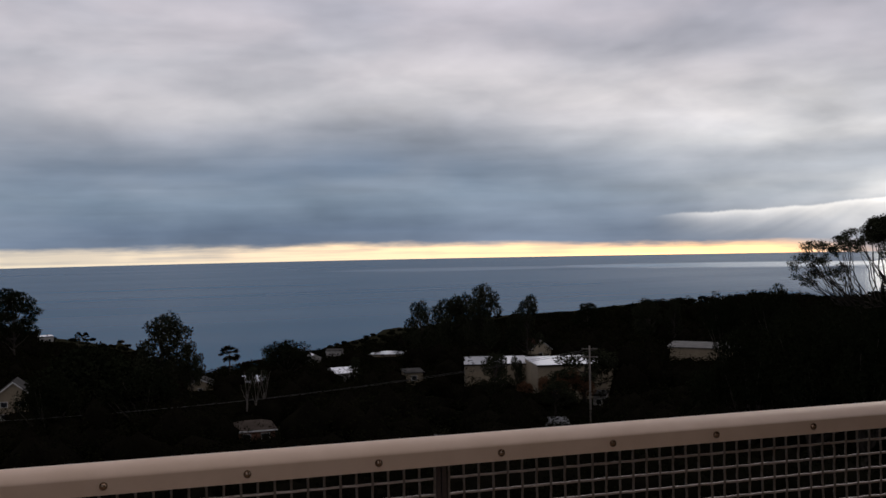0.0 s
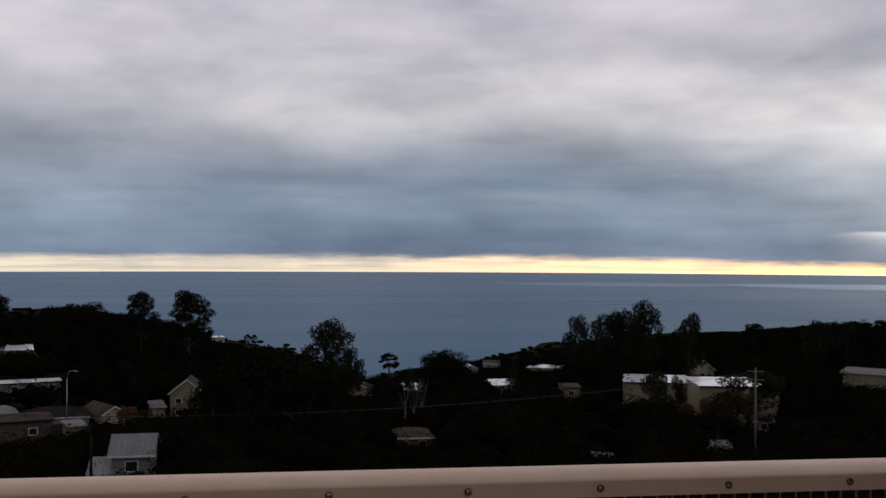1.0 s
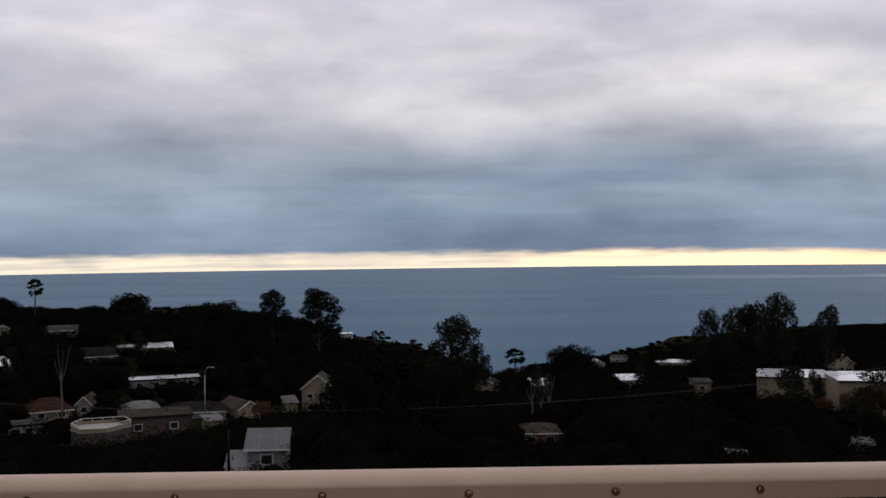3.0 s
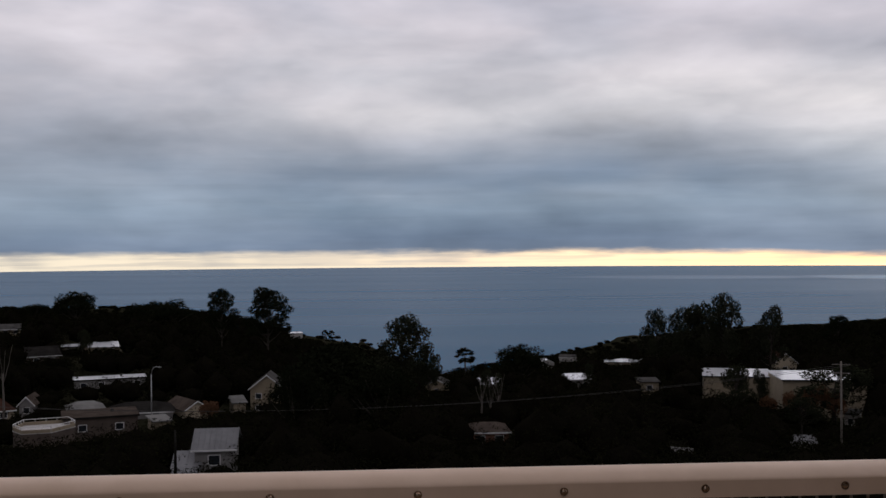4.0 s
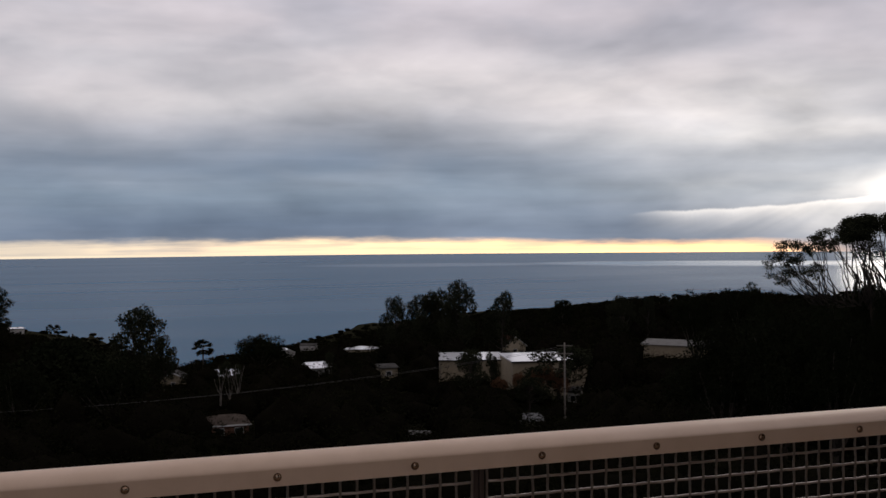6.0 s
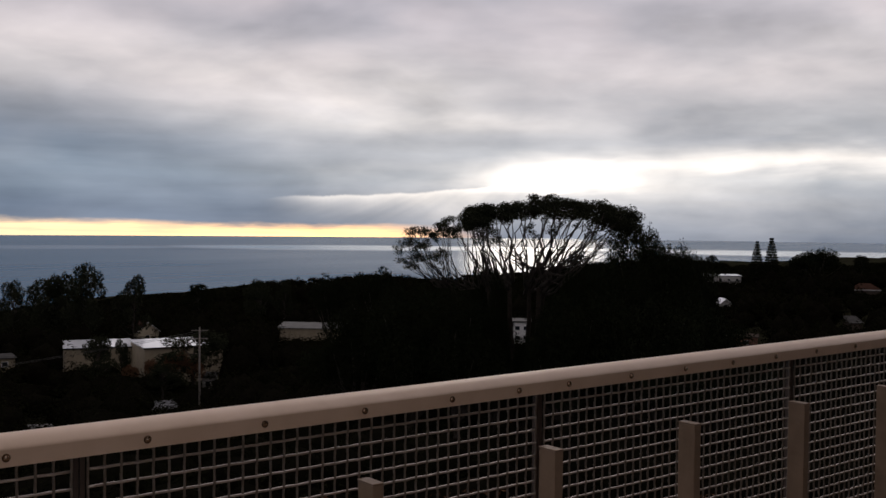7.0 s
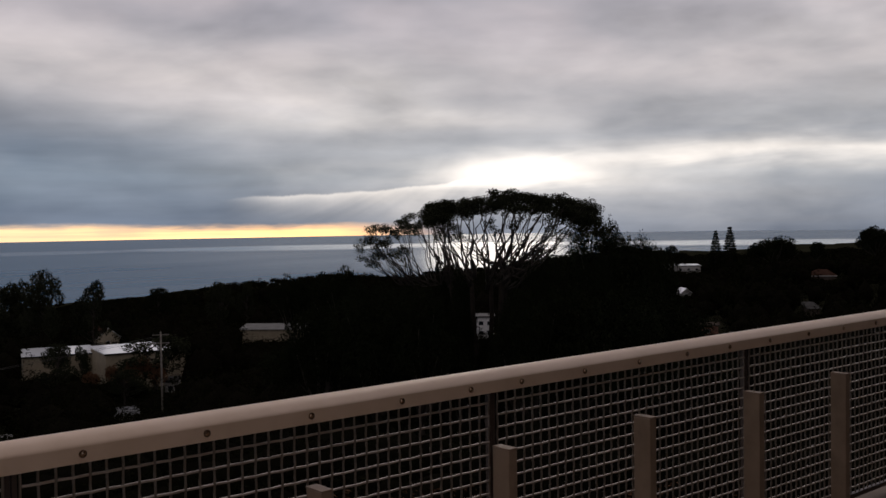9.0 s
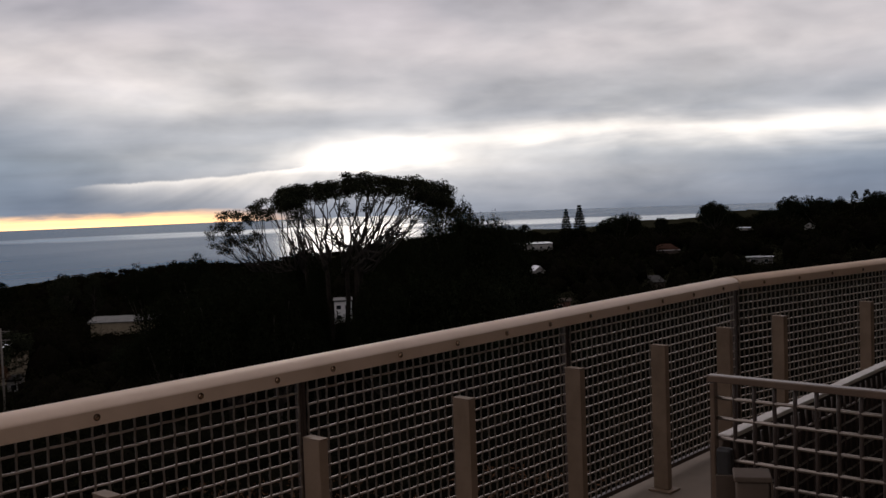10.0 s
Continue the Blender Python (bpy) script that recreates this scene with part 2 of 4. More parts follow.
DARK_STEEL = material("dark_steel", (0.03, 0.027, 0.025), (0.055, 0.05, 0.045), 0.5, 0.3, scale=20.0, fine=200.0, bump=0.05, depth=0.001)
CONCRETE = material("concrete", (0.175, 0.130, 0.092), (0.265, 0.208, 0.152), 0.85, scale=1.2, fine=60.0, bump=0.3, depth=0.004)
STUCCO = material("beige_stucco", (0.20, 0.165, 0.13), (0.27, 0.225, 0.18), 0.9, scale=0.8, fine=90.0, bump=0.4, depth=0.004)
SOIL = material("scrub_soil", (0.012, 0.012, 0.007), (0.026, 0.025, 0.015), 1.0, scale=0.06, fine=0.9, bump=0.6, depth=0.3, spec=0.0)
POST = material("brown_post", (0.21, 0.14, 0.085), (0.34, 0.235, 0.155), 0.5, scale=7.0, fine=120.0, bump=0.12, depth=0.002, vary=0.4)
GATE = material("brown_gate_paint", (0.15, 0.098, 0.066), (0.235, 0.16, 0.11), 0.34, 0.2, scale=6.0, fine=140.0, bump=0.1, depth=0.002)
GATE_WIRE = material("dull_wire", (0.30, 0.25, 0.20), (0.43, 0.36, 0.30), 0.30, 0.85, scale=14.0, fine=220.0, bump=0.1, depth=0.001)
GATE_POST = material("dark_brown_paint", (0.10, 0.07, 0.05), (0.165, 0.12, 0.088), 0.7, scale=8.0, fine=120.0, bump=0.15, depth=0.002, spec=0.3)
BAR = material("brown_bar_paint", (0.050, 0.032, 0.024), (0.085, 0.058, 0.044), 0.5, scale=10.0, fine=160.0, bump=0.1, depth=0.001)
PALE_PAINT = material("pale_beige_paint", (0.66, 0.58, 0.49), (0.78, 0.70, 0.61), 0.45, scale=5.0, fine=160.0, bump=0.06, depth=0.002)
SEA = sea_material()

# ---- shapes ----


def part(name, bm, mat, parent=None, label="", m=None, smooth=False):
    """One bmesh as one object, under a thing or on its own."""
    me = bpy.data.meshes.new(name)
    bm.to_mesh(me)
    bm.free()
    if smooth:
        me.polygons.foreach_set("use_smooth", [True] * len(me.polygons))
    me.materials.append(mat)
    return piece(name, me, parent, label, m)


def piece(name, me, parent=None, label="", m=None):
    ob = new(name, me)
    if parent:
        ob.parent = parent
    if m is not None:
        ob.matrix_basis = m
    if label:
        ob["label"] = label
    return ob


def thing(name, label, category, group="", m=None):
    ob = new(name)
    ob.empty_display_size = 0.2
    if m is not None:
        ob.matrix_basis = m
    return tagged(ob, label, category, group)


def block(bm, x0, y0, z0, x1, y1, z1, bevel=0.0):
    made = bmesh.ops.create_cube(bm, size=1.0)["verts"]
    for v in made:
        v.co = Vector((x0 + (v.co.x + 0.5) * (x1 - x0), y0 + (v.co.y + 0.5) * (y1 - y0), z0 + (v.co.z + 0.5) * (z1 - z0)))
    if bevel:
        edges = list({e for v in made for e in v.link_edges})
        bmesh.ops.bevel(bm, geom=edges, offset=bevel, segments=2, affect="EDGES", profile=0.5)
    return bm


def box(x0, y0, z0, x1, y1, z1, bevel=0.0):
    return block(bmesh.new(), x0, y0, z0, x1, y1, z1, bevel)


def tube(points, radii, sides=6, caps=True):
    """Vertices and faces of a round tube through points."""
    verts, faces = [], []
    n = len(points)
    pts = [Vector(p) for p in points]
    for i, p in enumerate(pts):
        d = (pts[min(i + 1, n - 1)] - pts[max(i - 1, 0)]).normalized()
        a = d.orthogonal().normalized() if abs(d.z) < 0.95 else Vector((1, 0, 0))
        a = (a - d * a.dot(d)).normalized()
        b = d.cross(a)
        r = radii[i] if hasattr(radii, "__len__") else radii
        for k in range(sides):
            t = 2 * math.pi * (k + 0.5) / sides
            verts.append(p + (a * math.cos(t) + b * math.sin(t)) * r)
    for i in range(n - 1):
        for k in range(sides):
            k2 = (k + 1) % sides
            faces.append((i * sides + k, i * sides + k2, (i + 1) * sides + k2, (i + 1) * sides + k))
    if caps:
        faces.append(tuple(range(sides - 1, -1, -1)))
        faces.append(tuple(range((n - 1) * sides, n * sides)))
    return verts, faces


def mesh_of(name, verts, faces, mat, smooth=False):
    me = bpy.data.meshes.new(name)
    me.from_pydata([tuple(v) for v in verts], [], faces)
    if smooth:
        me.polygons.foreach_set("use_smooth", [True] * len(me.polygons))
    me.materials.append(mat)
    return me


def merged(pieces):
    verts, faces = [], []
    for v, f in pieces:
        o = len(verts)
        verts += v
        faces += [tuple(i + o for i in q) for q in f]
    return verts, faces


# ---- land and sea ----
EYE = Vector((-0.35, -2.8, 1.69))
SEA_Z = -83.8


def table(x, rows):
    xs, ys = zip(*rows)
    return float(np.interp(x, xs, ys))


SLOPE = [(0, -1.2), (6, -1.6), (14, -4.5), (30, -10), (60, -17), (100, -24), (150, -30), (200, -34.5), (300, -39), (450, -42), (600, -44), (800, -45), (1600, -46)]
LIFT = [(-60, 12), (-22, 15), (-12, 14), (-9, 5), (-6, -3), (-1, -14), (3, -40), (8, -38), (12, -26), (16, -19), (20, -10), (30, -2), (40, 5), (52, 13), (56, 12), (60, 15), (66, 19), (74, 26), (100, 30), (140, 20)]
COAST = [(-60, 700), (-20, 620), (-8, 580), (-3, 620), (3, 740), (9, 760), (14, 800), (25, 760), (36, 720), (50, 820), (60, 1000), (75, 1500), (140, 1500)]


def ground(x, y):
    dx, dy = x - EYE.x, y - EYE.y
    r, b = math.hypot(dx, dy), math.degrees(math.atan2(dx, dy))
    lift = table(b, LIFT)
    t = min(max((r - 120) / 330 if lift > 0 else (r - 260) / 330, 0), 1)
    z = table(r, SLOPE) + lift * t * t * (3 - 2 * t)
    if r > 25:
        z += (noise.noise((x * 0.012, y * 0.012, 0.3)) * 4.5 + noise.noise((x * 0.05, y * 0.05, 7.1)) * 1.2) * min((r - 25) / 80, 1)
    c = table(b, COAST) + noise.noise((b * 0.25, 3.3, 0)) * 40
    if r > c:
        k = min((r - c) / 70, 1)
        z = z + (SEA_Z - 6 - z) * (k * (2 - k))
    return z


def spot(bearing, r, up=0.0):
    """A place on the land, r metres off at a bearing from the balcony."""
    x, y = EYE.x + r * math.sin(radians(bearing)), EYE.y + r * math.cos(radians(bearing))
    return Vector((x, y, ground(x, y) + up))


def build_land():
    radii = [2.0 * 1.055 ** i for i in range(126)]
    bearings = [-75 + i * 0.9 for i in range(239)]
    verts = []
    for r in radii:
        for b in bearings:
            verts.append(spot(b, r))
    n = len(bearings)
    faces = [(i * n + k, i * n + k + 1, (i + 1) * n + k + 1, (i + 1) * n + k) for i in range(len(radii) - 1) for k in range(n - 1)]
    faces = [tuple(reversed(f)) for f in faces]
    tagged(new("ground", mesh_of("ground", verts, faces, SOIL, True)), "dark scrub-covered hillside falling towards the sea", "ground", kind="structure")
    bm = bmesh.new()
    bmesh.ops.create_circle(bm, cap_ends=True, radius=4900, segments=256)
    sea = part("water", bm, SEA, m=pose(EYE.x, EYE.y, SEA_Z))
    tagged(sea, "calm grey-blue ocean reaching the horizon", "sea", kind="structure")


build_land()

# ---- the balcony ----
RAIL_Z = 1.03      # height of the bolt line
CELL = 0.0487      # spacing of the upright wires
LEVEL_Z, LEVEL_STEP = 1.0085, 0.0503      # first level wire and the spacing of the rest


def build_balcony():
    slab = part("floor", box(-14, -4.6, -0.25, 2.1, 0.16, 0.0, 0.01), CONCRETE)
    tagged(slab, "bare beige concrete balcony slab", "floor", kind="structure")
    walkway = part("pavement", box(2.104, -1.70, -0.25, 16, 0.16, 0.0, 0.01), CONCRETE)
    tagged(walkway, "narrow beige concrete walkway beside the stairwell", "walkway", kind="structure")
    # stairwell sides, their shade painted as a dark colour
    well = part("wall_east", box(2.104, -1.80, -3.2, 16, -1.704, -0.26), DARK_FILL)
    tagged(well, "side of the stairwell, coloured dark in place of shade", "wall", kind="structure")
    back = part("wall_west", box(1.9, -4.58, -3.2, 2.096, -1.81, -0.26), DARK_FILL)
    tagged(back, "end of the stairwell, coloured dark in place of shade", "wall", kind="structure")
    # unseen wall, its height set by how much light the rail face needs
    wall = part("wall_south", box(-14, -4.9, -3.2, 0.896, -4.61, 0.9), STUCCO)
    tagged(wall, "unseen low beige stucco wall added behind to trim the light", "wall", kind="structure")
    # unseen wall and overhang, added to cut light on the right
    shade_wall = part("wall_back", box(0.9, -4.9, -3.2, 16, -4.61, 3.15), STUCCO)
    tagged(shade_wall, "unseen beige stucco wall added to shade the right-hand railing", "wall", kind="structure")
    shade_roof = part("ceiling", box(0.9, -4.9, 3.154, 16, -1.2, 3.35), STUCCO)
    tagged(shade_roof, "unseen overhang added to shade the right-hand railing and gate", "ceiling", kind="structure")
    # out of view, added tall and dark to keep side light off the railing
    end = part("wall_end", box(-3.9, -4.606, 0.004, -3.6, -0.25, 8.5), DARK_FILL)
    tagged(end, "unseen dark wall added to block light from the left", "wall", kind="structure")
    base = part("wall_north", box(-14, -0.15, -4.5, 16, 0.1, -0.25), STUCCO)
    tagged(base, "plain beige stucco wall below the balcony", "wall", kind="structure")


build_balcony()


def cap_profile():
    """Section of the top rail, flat face towards the balcony: y, z."""
    pts = [(0.0, -0.026), (0.0, 0.020), (0.0012, 0.0235), (0.0045, 0.0280), (0.013, 0.0355), (0.024, 0.0435), (0.038, 0.049), (0.055, 0.052),
           (0.070, 0.053), (0.082, 0.052), (0.092, 0.047), (0.100, 0.039), (0.105, 0.026)]
    pts += [(0.105, -0.026), (0.101, -0.026), (0.101, 0.02), (0.05, 0.035), (0.005, 0.008), (0.004, -0.026)]
    return pts


def top_rail(length, parent, x0):
    prof = cap_profile()
    n = len(prof)
    verts = [(x, y, z) for x in (0.0, length) for y, z in prof]
    faces = [(k, (k + 1) % n, n + (k + 1) % n, n + k) for k in range(n)]
    me = mesh_of("top_rail", verts, faces + [tuple(range(n - 1, -1, -1)), tuple(range(n, 2 * n))], PAINT)
    me.polygons.foreach_set("use_smooth", [1 <= k <= 11 for k in range(n)] + [False, False])
    return piece("top_rail", me, parent, "rounded beige painted metal cap", pose(x0, 0, RAIL_Z))


def dome_bolt():
    bm = bmesh.new()
    bmesh.ops.create_uvsphere(bm, u_segments=10, v_segments=6, radius=0.0085)
    bmesh.ops.scale(bm, vec=(1, 0.6, 1), verts=bm.verts)
    made = bmesh.ops.create_cone(bm, cap_ends=True, segments=12, radius1=0.0115, radius2=0.0115, depth=0.003)["verts"]
    bmesh.ops.rotate(bm, verts=made, matrix=Matrix.Rotation(radians(90), 3, "X"), cent=(0, 0, 0))
    me = bpy.data.meshes.new("bolt")
    bm.to_mesh(me)
    bm.free()
    me.materials.append(STEEL)
    return me


def wire_mesh(cells, turn, first, radius=0.0043):
    """A crimped wire that weaves over and under the wires across it. turn: True for an upright one."""
    pts = []
    for i in range(cells * 2 + 1):
        s = i * CELL / 2
        off = 0.0022 * math.cos(math.pi * (i / 2 + first))
        pts.append((0, off, -s) if turn else (s, off, 0))
    v, f = tube(pts, radius, 5)
    return mesh_of("upright_wire" if turn else "level_wire", v, f, SHADED_WIRE if turn else WIRE, True)


BOLT = dome_bolt()
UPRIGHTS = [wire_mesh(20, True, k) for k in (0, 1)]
LEVELS = {}


def mesh_panel(parent, x0, x1, drop=20):
    """Woven wire between two side bars."""
    cells = int(round((x1 - x0 - 0.046) / CELL))
    start, fit = x0 + 0.023, (x1 - x0 - 0.046) / (cells * CELL)
    for side in (x0 + 0.002, x1 - 0.017):
        part("side_bar", box(side, 0.040, RAIL_Z - 0.98, side + 0.015, 0.062, RAIL_Z + 0.02, 0.002), BAR, parent)
    part("bottom_bar", box(x0 + 0.021, 0.022, RAIL_Z - 0.985, x1 - 0.021, 0.05, RAIL_Z - 0.96, 0.002), BAR, parent)
    for i in range(cells + 1):
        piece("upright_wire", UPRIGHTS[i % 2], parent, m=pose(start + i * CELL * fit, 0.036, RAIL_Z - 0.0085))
    for k in (0, 1):
        LEVELS.setdefault((cells, k), wire_mesh(cells, False, k))
    for j in range(drop):
        piece("level_wire", LEVELS[cells, (j + 1) % 2], parent, m=pose(start, 0.036, LEVEL_Z - j * LEVEL_STEP) @ Matrix.Diagonal((fit, 1, 1, 1)))


def stub_post(parent, x, y=-0.116, top=0.805):
    """A flat tube that stands on the slab on a foot plate."""
    body = part("post", box(x + 0.006, y, 0.012, x + 0.049, y + 0.090, top, 0.004), POST, parent)
    part("post_cap", box(x + 0.0045, y - 0.0015, top, x + 0.0505, y + 0.0915, top + 0.005, 0.002), POST, body)
    part("foot_plate", box(x - 0.03, y - 0.03, 0.0, x + 0.085, y + 0.105, 0.012, 0.003), POST, body)
    return body


def railing_run(name, label, seams, posts, bolts, m=None):
    rail = thing(name, label, "railing", "balcony railing", m)
    cap = top_rail(seams[-1] - seams[0] - 0.016, rail, seams[0])
    for x in bolts:
        piece("bolt", BOLT, cap, "small domed steel bolt", pose(x - seams[0], -0.002, 0.0))
    for a, b in zip(seams, seams[1:]):
        mesh_panel(rail, a, b)
    for x in posts:
        stub_post(rail, x)
    return rail


SEAMS = [-8.42, -6.62, -4.82, -3.02, -1.22, 0.598, 2.399, 4.141, 6.04]
BOLTS = [-1.97, -1.58, -1.185, -0.79, -0.396, 0.0, 0.39, 0.782, 1.165, 1.544, 1.924, 2.253, 2.522, 2.893, 3.252, 3.6, 3.943, 4.299, 4.67, 5.04, 5.41, 5.80]
railing_run("balcony_railing", "beige metal guardrail with woven wire panels along the balcony", SEAMS,
            [-3.5, -2.67, -1.84, -1.0, -0.18, 0.66, 1.495, 2.33, 3.17, 4.01, 4.84, 5.63], BOLTS)
turn = math.degrees(math.atan2(-0.365, 1.67))
railing_run("balcony_railing", "beige metal guardrail with woven wire panels, turned inward", [0.006, 1.80, 3.6, 5.4],
            [0.28, 1.30, 2.2, 3.1, 4.0], [0.25 + 0.385 * i for i in range(13)], pose(6.04, 0, 0, 0, 0, turn))

# ---- gate and stair railing ----


def cable(name, points, radius, mat, parent=None, label="", sides=6):
    v, f = tube(points, radius, sides)
    return piece(name, mesh_of(name, v, f, mat, True), parent, label)


def wire_grid(parent, width, height, m, radius=0.0033, step=CELL, mat=GATE_WIRE):
    """Woven wire as separate wires in the plane of a panel."""
    n, k = int(width / step), int(height / step)
    # uprights take the dark bar paint in place of shade, level wires stay pale
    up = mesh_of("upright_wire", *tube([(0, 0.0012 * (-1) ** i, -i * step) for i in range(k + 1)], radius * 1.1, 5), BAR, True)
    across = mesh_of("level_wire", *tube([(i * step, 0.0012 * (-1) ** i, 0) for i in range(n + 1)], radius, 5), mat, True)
    for i in range(1, n + 1):
        piece("upright_wire", up, parent, m=m @ pose(i * step, 0, 0))
    for j in range(1, k):
        piece("level_wire", across, parent, m=m @ pose(0, 0, -j * step))


def build_gate():
    gate = thing("gate", "closed brown metal gate with woven wire and a latch", "gate", m=pose(2.17, -1.735, 0, 0, 0, -90))
    part("top_bar", box(-0.012, -0.014, 1.203, 1.30, 0.014, 1.220, 0.003), GATE, gate)
    part("hinge_stile", box(1.27, -0.02, 0.06, 1.30, 0.02, 1.201, 0.004), GATE, gate)
    part("latch_stile", box(-0.006, -0.010, 0.06, 0.006, 0.010, 1.201, 0.002), GATE, gate)
    part("bottom_bar", box(0.012, -0.018, 0.06, 1.268, 0.018, 0.10, 0.004), GATE, gate)
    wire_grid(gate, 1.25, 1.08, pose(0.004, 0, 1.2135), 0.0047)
    latch = part("latch", box(0.012, -0.024, 0.98, 0.052, 0.0, 1.05, 0.008), DARK_STEEL, gate, "dark steel latch box")
    part("latch_bolt", box(0.018, -0.03, 0.90, 0.026, -0.016, 0.978, 0.002), STEEL, latch)
    post = thing("gate_post", "short square brown metal post with a flat cap", "post", m=pose(2.0, -1.905, 0, 0, 0, -62))
    part("shaft", box(-0.034, -0.034, 0.012, 0.034, 0.034, 1.035, 0.005), GATE_POST, post)
    part("cap", box(-0.039, -0.039, 1.036, 0.039, 0.039, 1.048, 0.003), GATE_POST, post)
    part("side_plate", box(-0.075, 0.036, 0.3, 0.03, 0.042, 1.03, 0.002), GATE_POST, post)
    part("lock_plate", box(0.036, -0.03, 0.3, 0.042, 0.085, 1.034, 0.002), GATE_POST, post)
    part("foot_plate", box(-0.08, -0.08, 0.0, 0.08, 0.08, 0.012, 0.003), GATE_POST, post)
    rail = thing("stair_railing", "beige metal railing with woven wire beside the steps", "railing", m=pose(2.2, -1.745, 0))
    part("top_bar", box(0.0, -0.017, 1.058, 4.2, 0.017, 1.070, 0.003), PALE_PAINT, rail)
    # added sheet that stands in for the darkness seen through the wire
    part("back_panel", box(0.05, 0.047, 0.02, 4.13, 0.055, 1.04, 0.001), DARK_FILL, rail, "dark sheet added behind the wire to darken the view through it")
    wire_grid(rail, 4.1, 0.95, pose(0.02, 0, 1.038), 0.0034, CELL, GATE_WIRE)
    for x in (0.03, 1.4, 2.8, 4.15):
        part("post", box(x - 0.02, 0.008, 0.0, x + 0.02, 0.045, 1.056, 0.004), GATE_POST, rail)


build_gate()

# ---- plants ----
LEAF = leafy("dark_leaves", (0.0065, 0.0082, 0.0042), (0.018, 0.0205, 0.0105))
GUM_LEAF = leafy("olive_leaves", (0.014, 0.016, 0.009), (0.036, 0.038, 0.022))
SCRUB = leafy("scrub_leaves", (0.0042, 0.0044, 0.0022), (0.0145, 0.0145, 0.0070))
DRY = leafy("dry_leaves", (0.085, 0.043, 0.024), (0.17, 0.095, 0.055))
# near black for the shrub cores: the shade between leaves as a colour
SHADE_CORE = material("shade_core", (0.0030, 0.0026, 0.0018), (0.0070, 0.0062, 0.0040), 1.0, scale=0.3, fine=3.0, bump=0.4, depth=0.2, spec=0.0)
BARK = material("dark_bark", (0.024, 0.020, 0.016), (0.060, 0.049, 0.040), 0.95, scale=1.5, fine=14.0, bump=0.5, depth=0.03, spec=0.2)
# darkened copy of the bark, so the lower trunks look shaded
SHADED_BARK = material("shaded_gum_bark", (0.010, 0.008, 0.006), (0.026, 0.020, 0.015), 0.95, scale=1.5, fine=14.0, bump=0.5, depth=0.03, spec=0.1)
PALE_BARK = material("pale_bark", (0.07, 0.06, 0.05), (0.16, 0.14, 0.12), 0.85, scale=0.8, fine=9.0, bump=0.4, depth=0.03, spec=0.2)


def leaf_cloud(blobs, count, size, rng, shell=0.45, lean=0.0):
    """Small leaf sprays scattered through soft lumps (x, y, z, rx, ry, rz)."""
    b = np.array(blobs, float)
    share = (b[:, 3] * b[:, 4] * b[:, 5]) ** 0.7
    pick = rng.choice(len(b), count, p=share / share.sum())
    d = rng.normal(size=(count, 3))
    d /= np.linalg.norm(d, axis=1)[:, None]
    ragged = 1 + 0.18 * np.sin(d[:, :1] * 7 + b[pick, :1] * 3) * np.cos(d[:, 2:] * 6 + b[pick, 1:2])
    at = b[pick, :3] + d * b[pick, 3:] * ragged * (shell + (1 - shell) * rng.random((count, 1)) ** 0.6)
    u = rng.normal(size=(count, 3))
    u[:, 2] *= 0.7
    u /= np.linalg.norm(u, axis=1)[:, None]
    v = np.cross(u, rng.normal(size=(count, 3)))
    v /= np.linalg.norm(v, axis=1)[:, None] + 1e-9
    s = size * (0.55 + 0.9 * rng.random((count, 1)))
    quad = np.stack([at - u * s, at - v * s * 0.5, at + u * s, at + v * s * 0.5], 1)
    return quad.reshape(-1, 3)


def leaf_tris(name, verts, mat):
    me = bpy.data.meshes.new(name)
    n = len(verts) // 3
    me.vertices.add(3 * n)
    me.vertices.foreach_set("co", np.asarray(verts, np.float32).ravel())
    me.loops.add(3 * n)
    me.loops.foreach_set("vertex_index", np.arange(3 * n, dtype=np.int32))
    me.polygons.add(n)
    me.polygons.foreach_set("loop_start", np.arange(0, 3 * n, 3, dtype=np.int32))
    me.update(calc_edges=True)
    me.materials.append(mat)
    return me


def quads(name, verts, mat):
    me = bpy.data.meshes.new(name)
    n = len(verts) // 4
    me.vertices.add(4 * n)
    me.vertices.foreach_set("co", np.asarray(verts, np.float32).ravel())
    me.loops.add(4 * n)
    me.loops.foreach_set("vertex_index", np.arange(4 * n, dtype=np.int32))
    me.polygons.add(n)
    me.polygons.foreach_set("loop_start", np.arange(0, 4 * n, 4, dtype=np.int32))
    me.update(calc_edges=True)
    me.materials.append(mat)
    return me


def bend(a, b, sag, steps, rng, wild=0.0):
    """A curved limb from a to b; sag pushes its middle outwards."""
    a, b = Vector(a), Vector(b)
    pts = []
    for i in range(steps + 1):
        t = i / steps
        p = a.lerp(b, t)
        p.z -= sag * 4 * t * (1 - t)
        if 0 < i < steps:
            p += Vector(rng.normal(size=3)) * wild
        pts.append(p)
    return pts


def woody(limbs, sides=6):
    out = []
    for pts, r0, r1 in limbs:
        n = len(pts)
        out.append(tube(pts, [r0 + (r1 - r0) * i / (n - 1) for i in range(n)], sides, True))
    return merged(out)


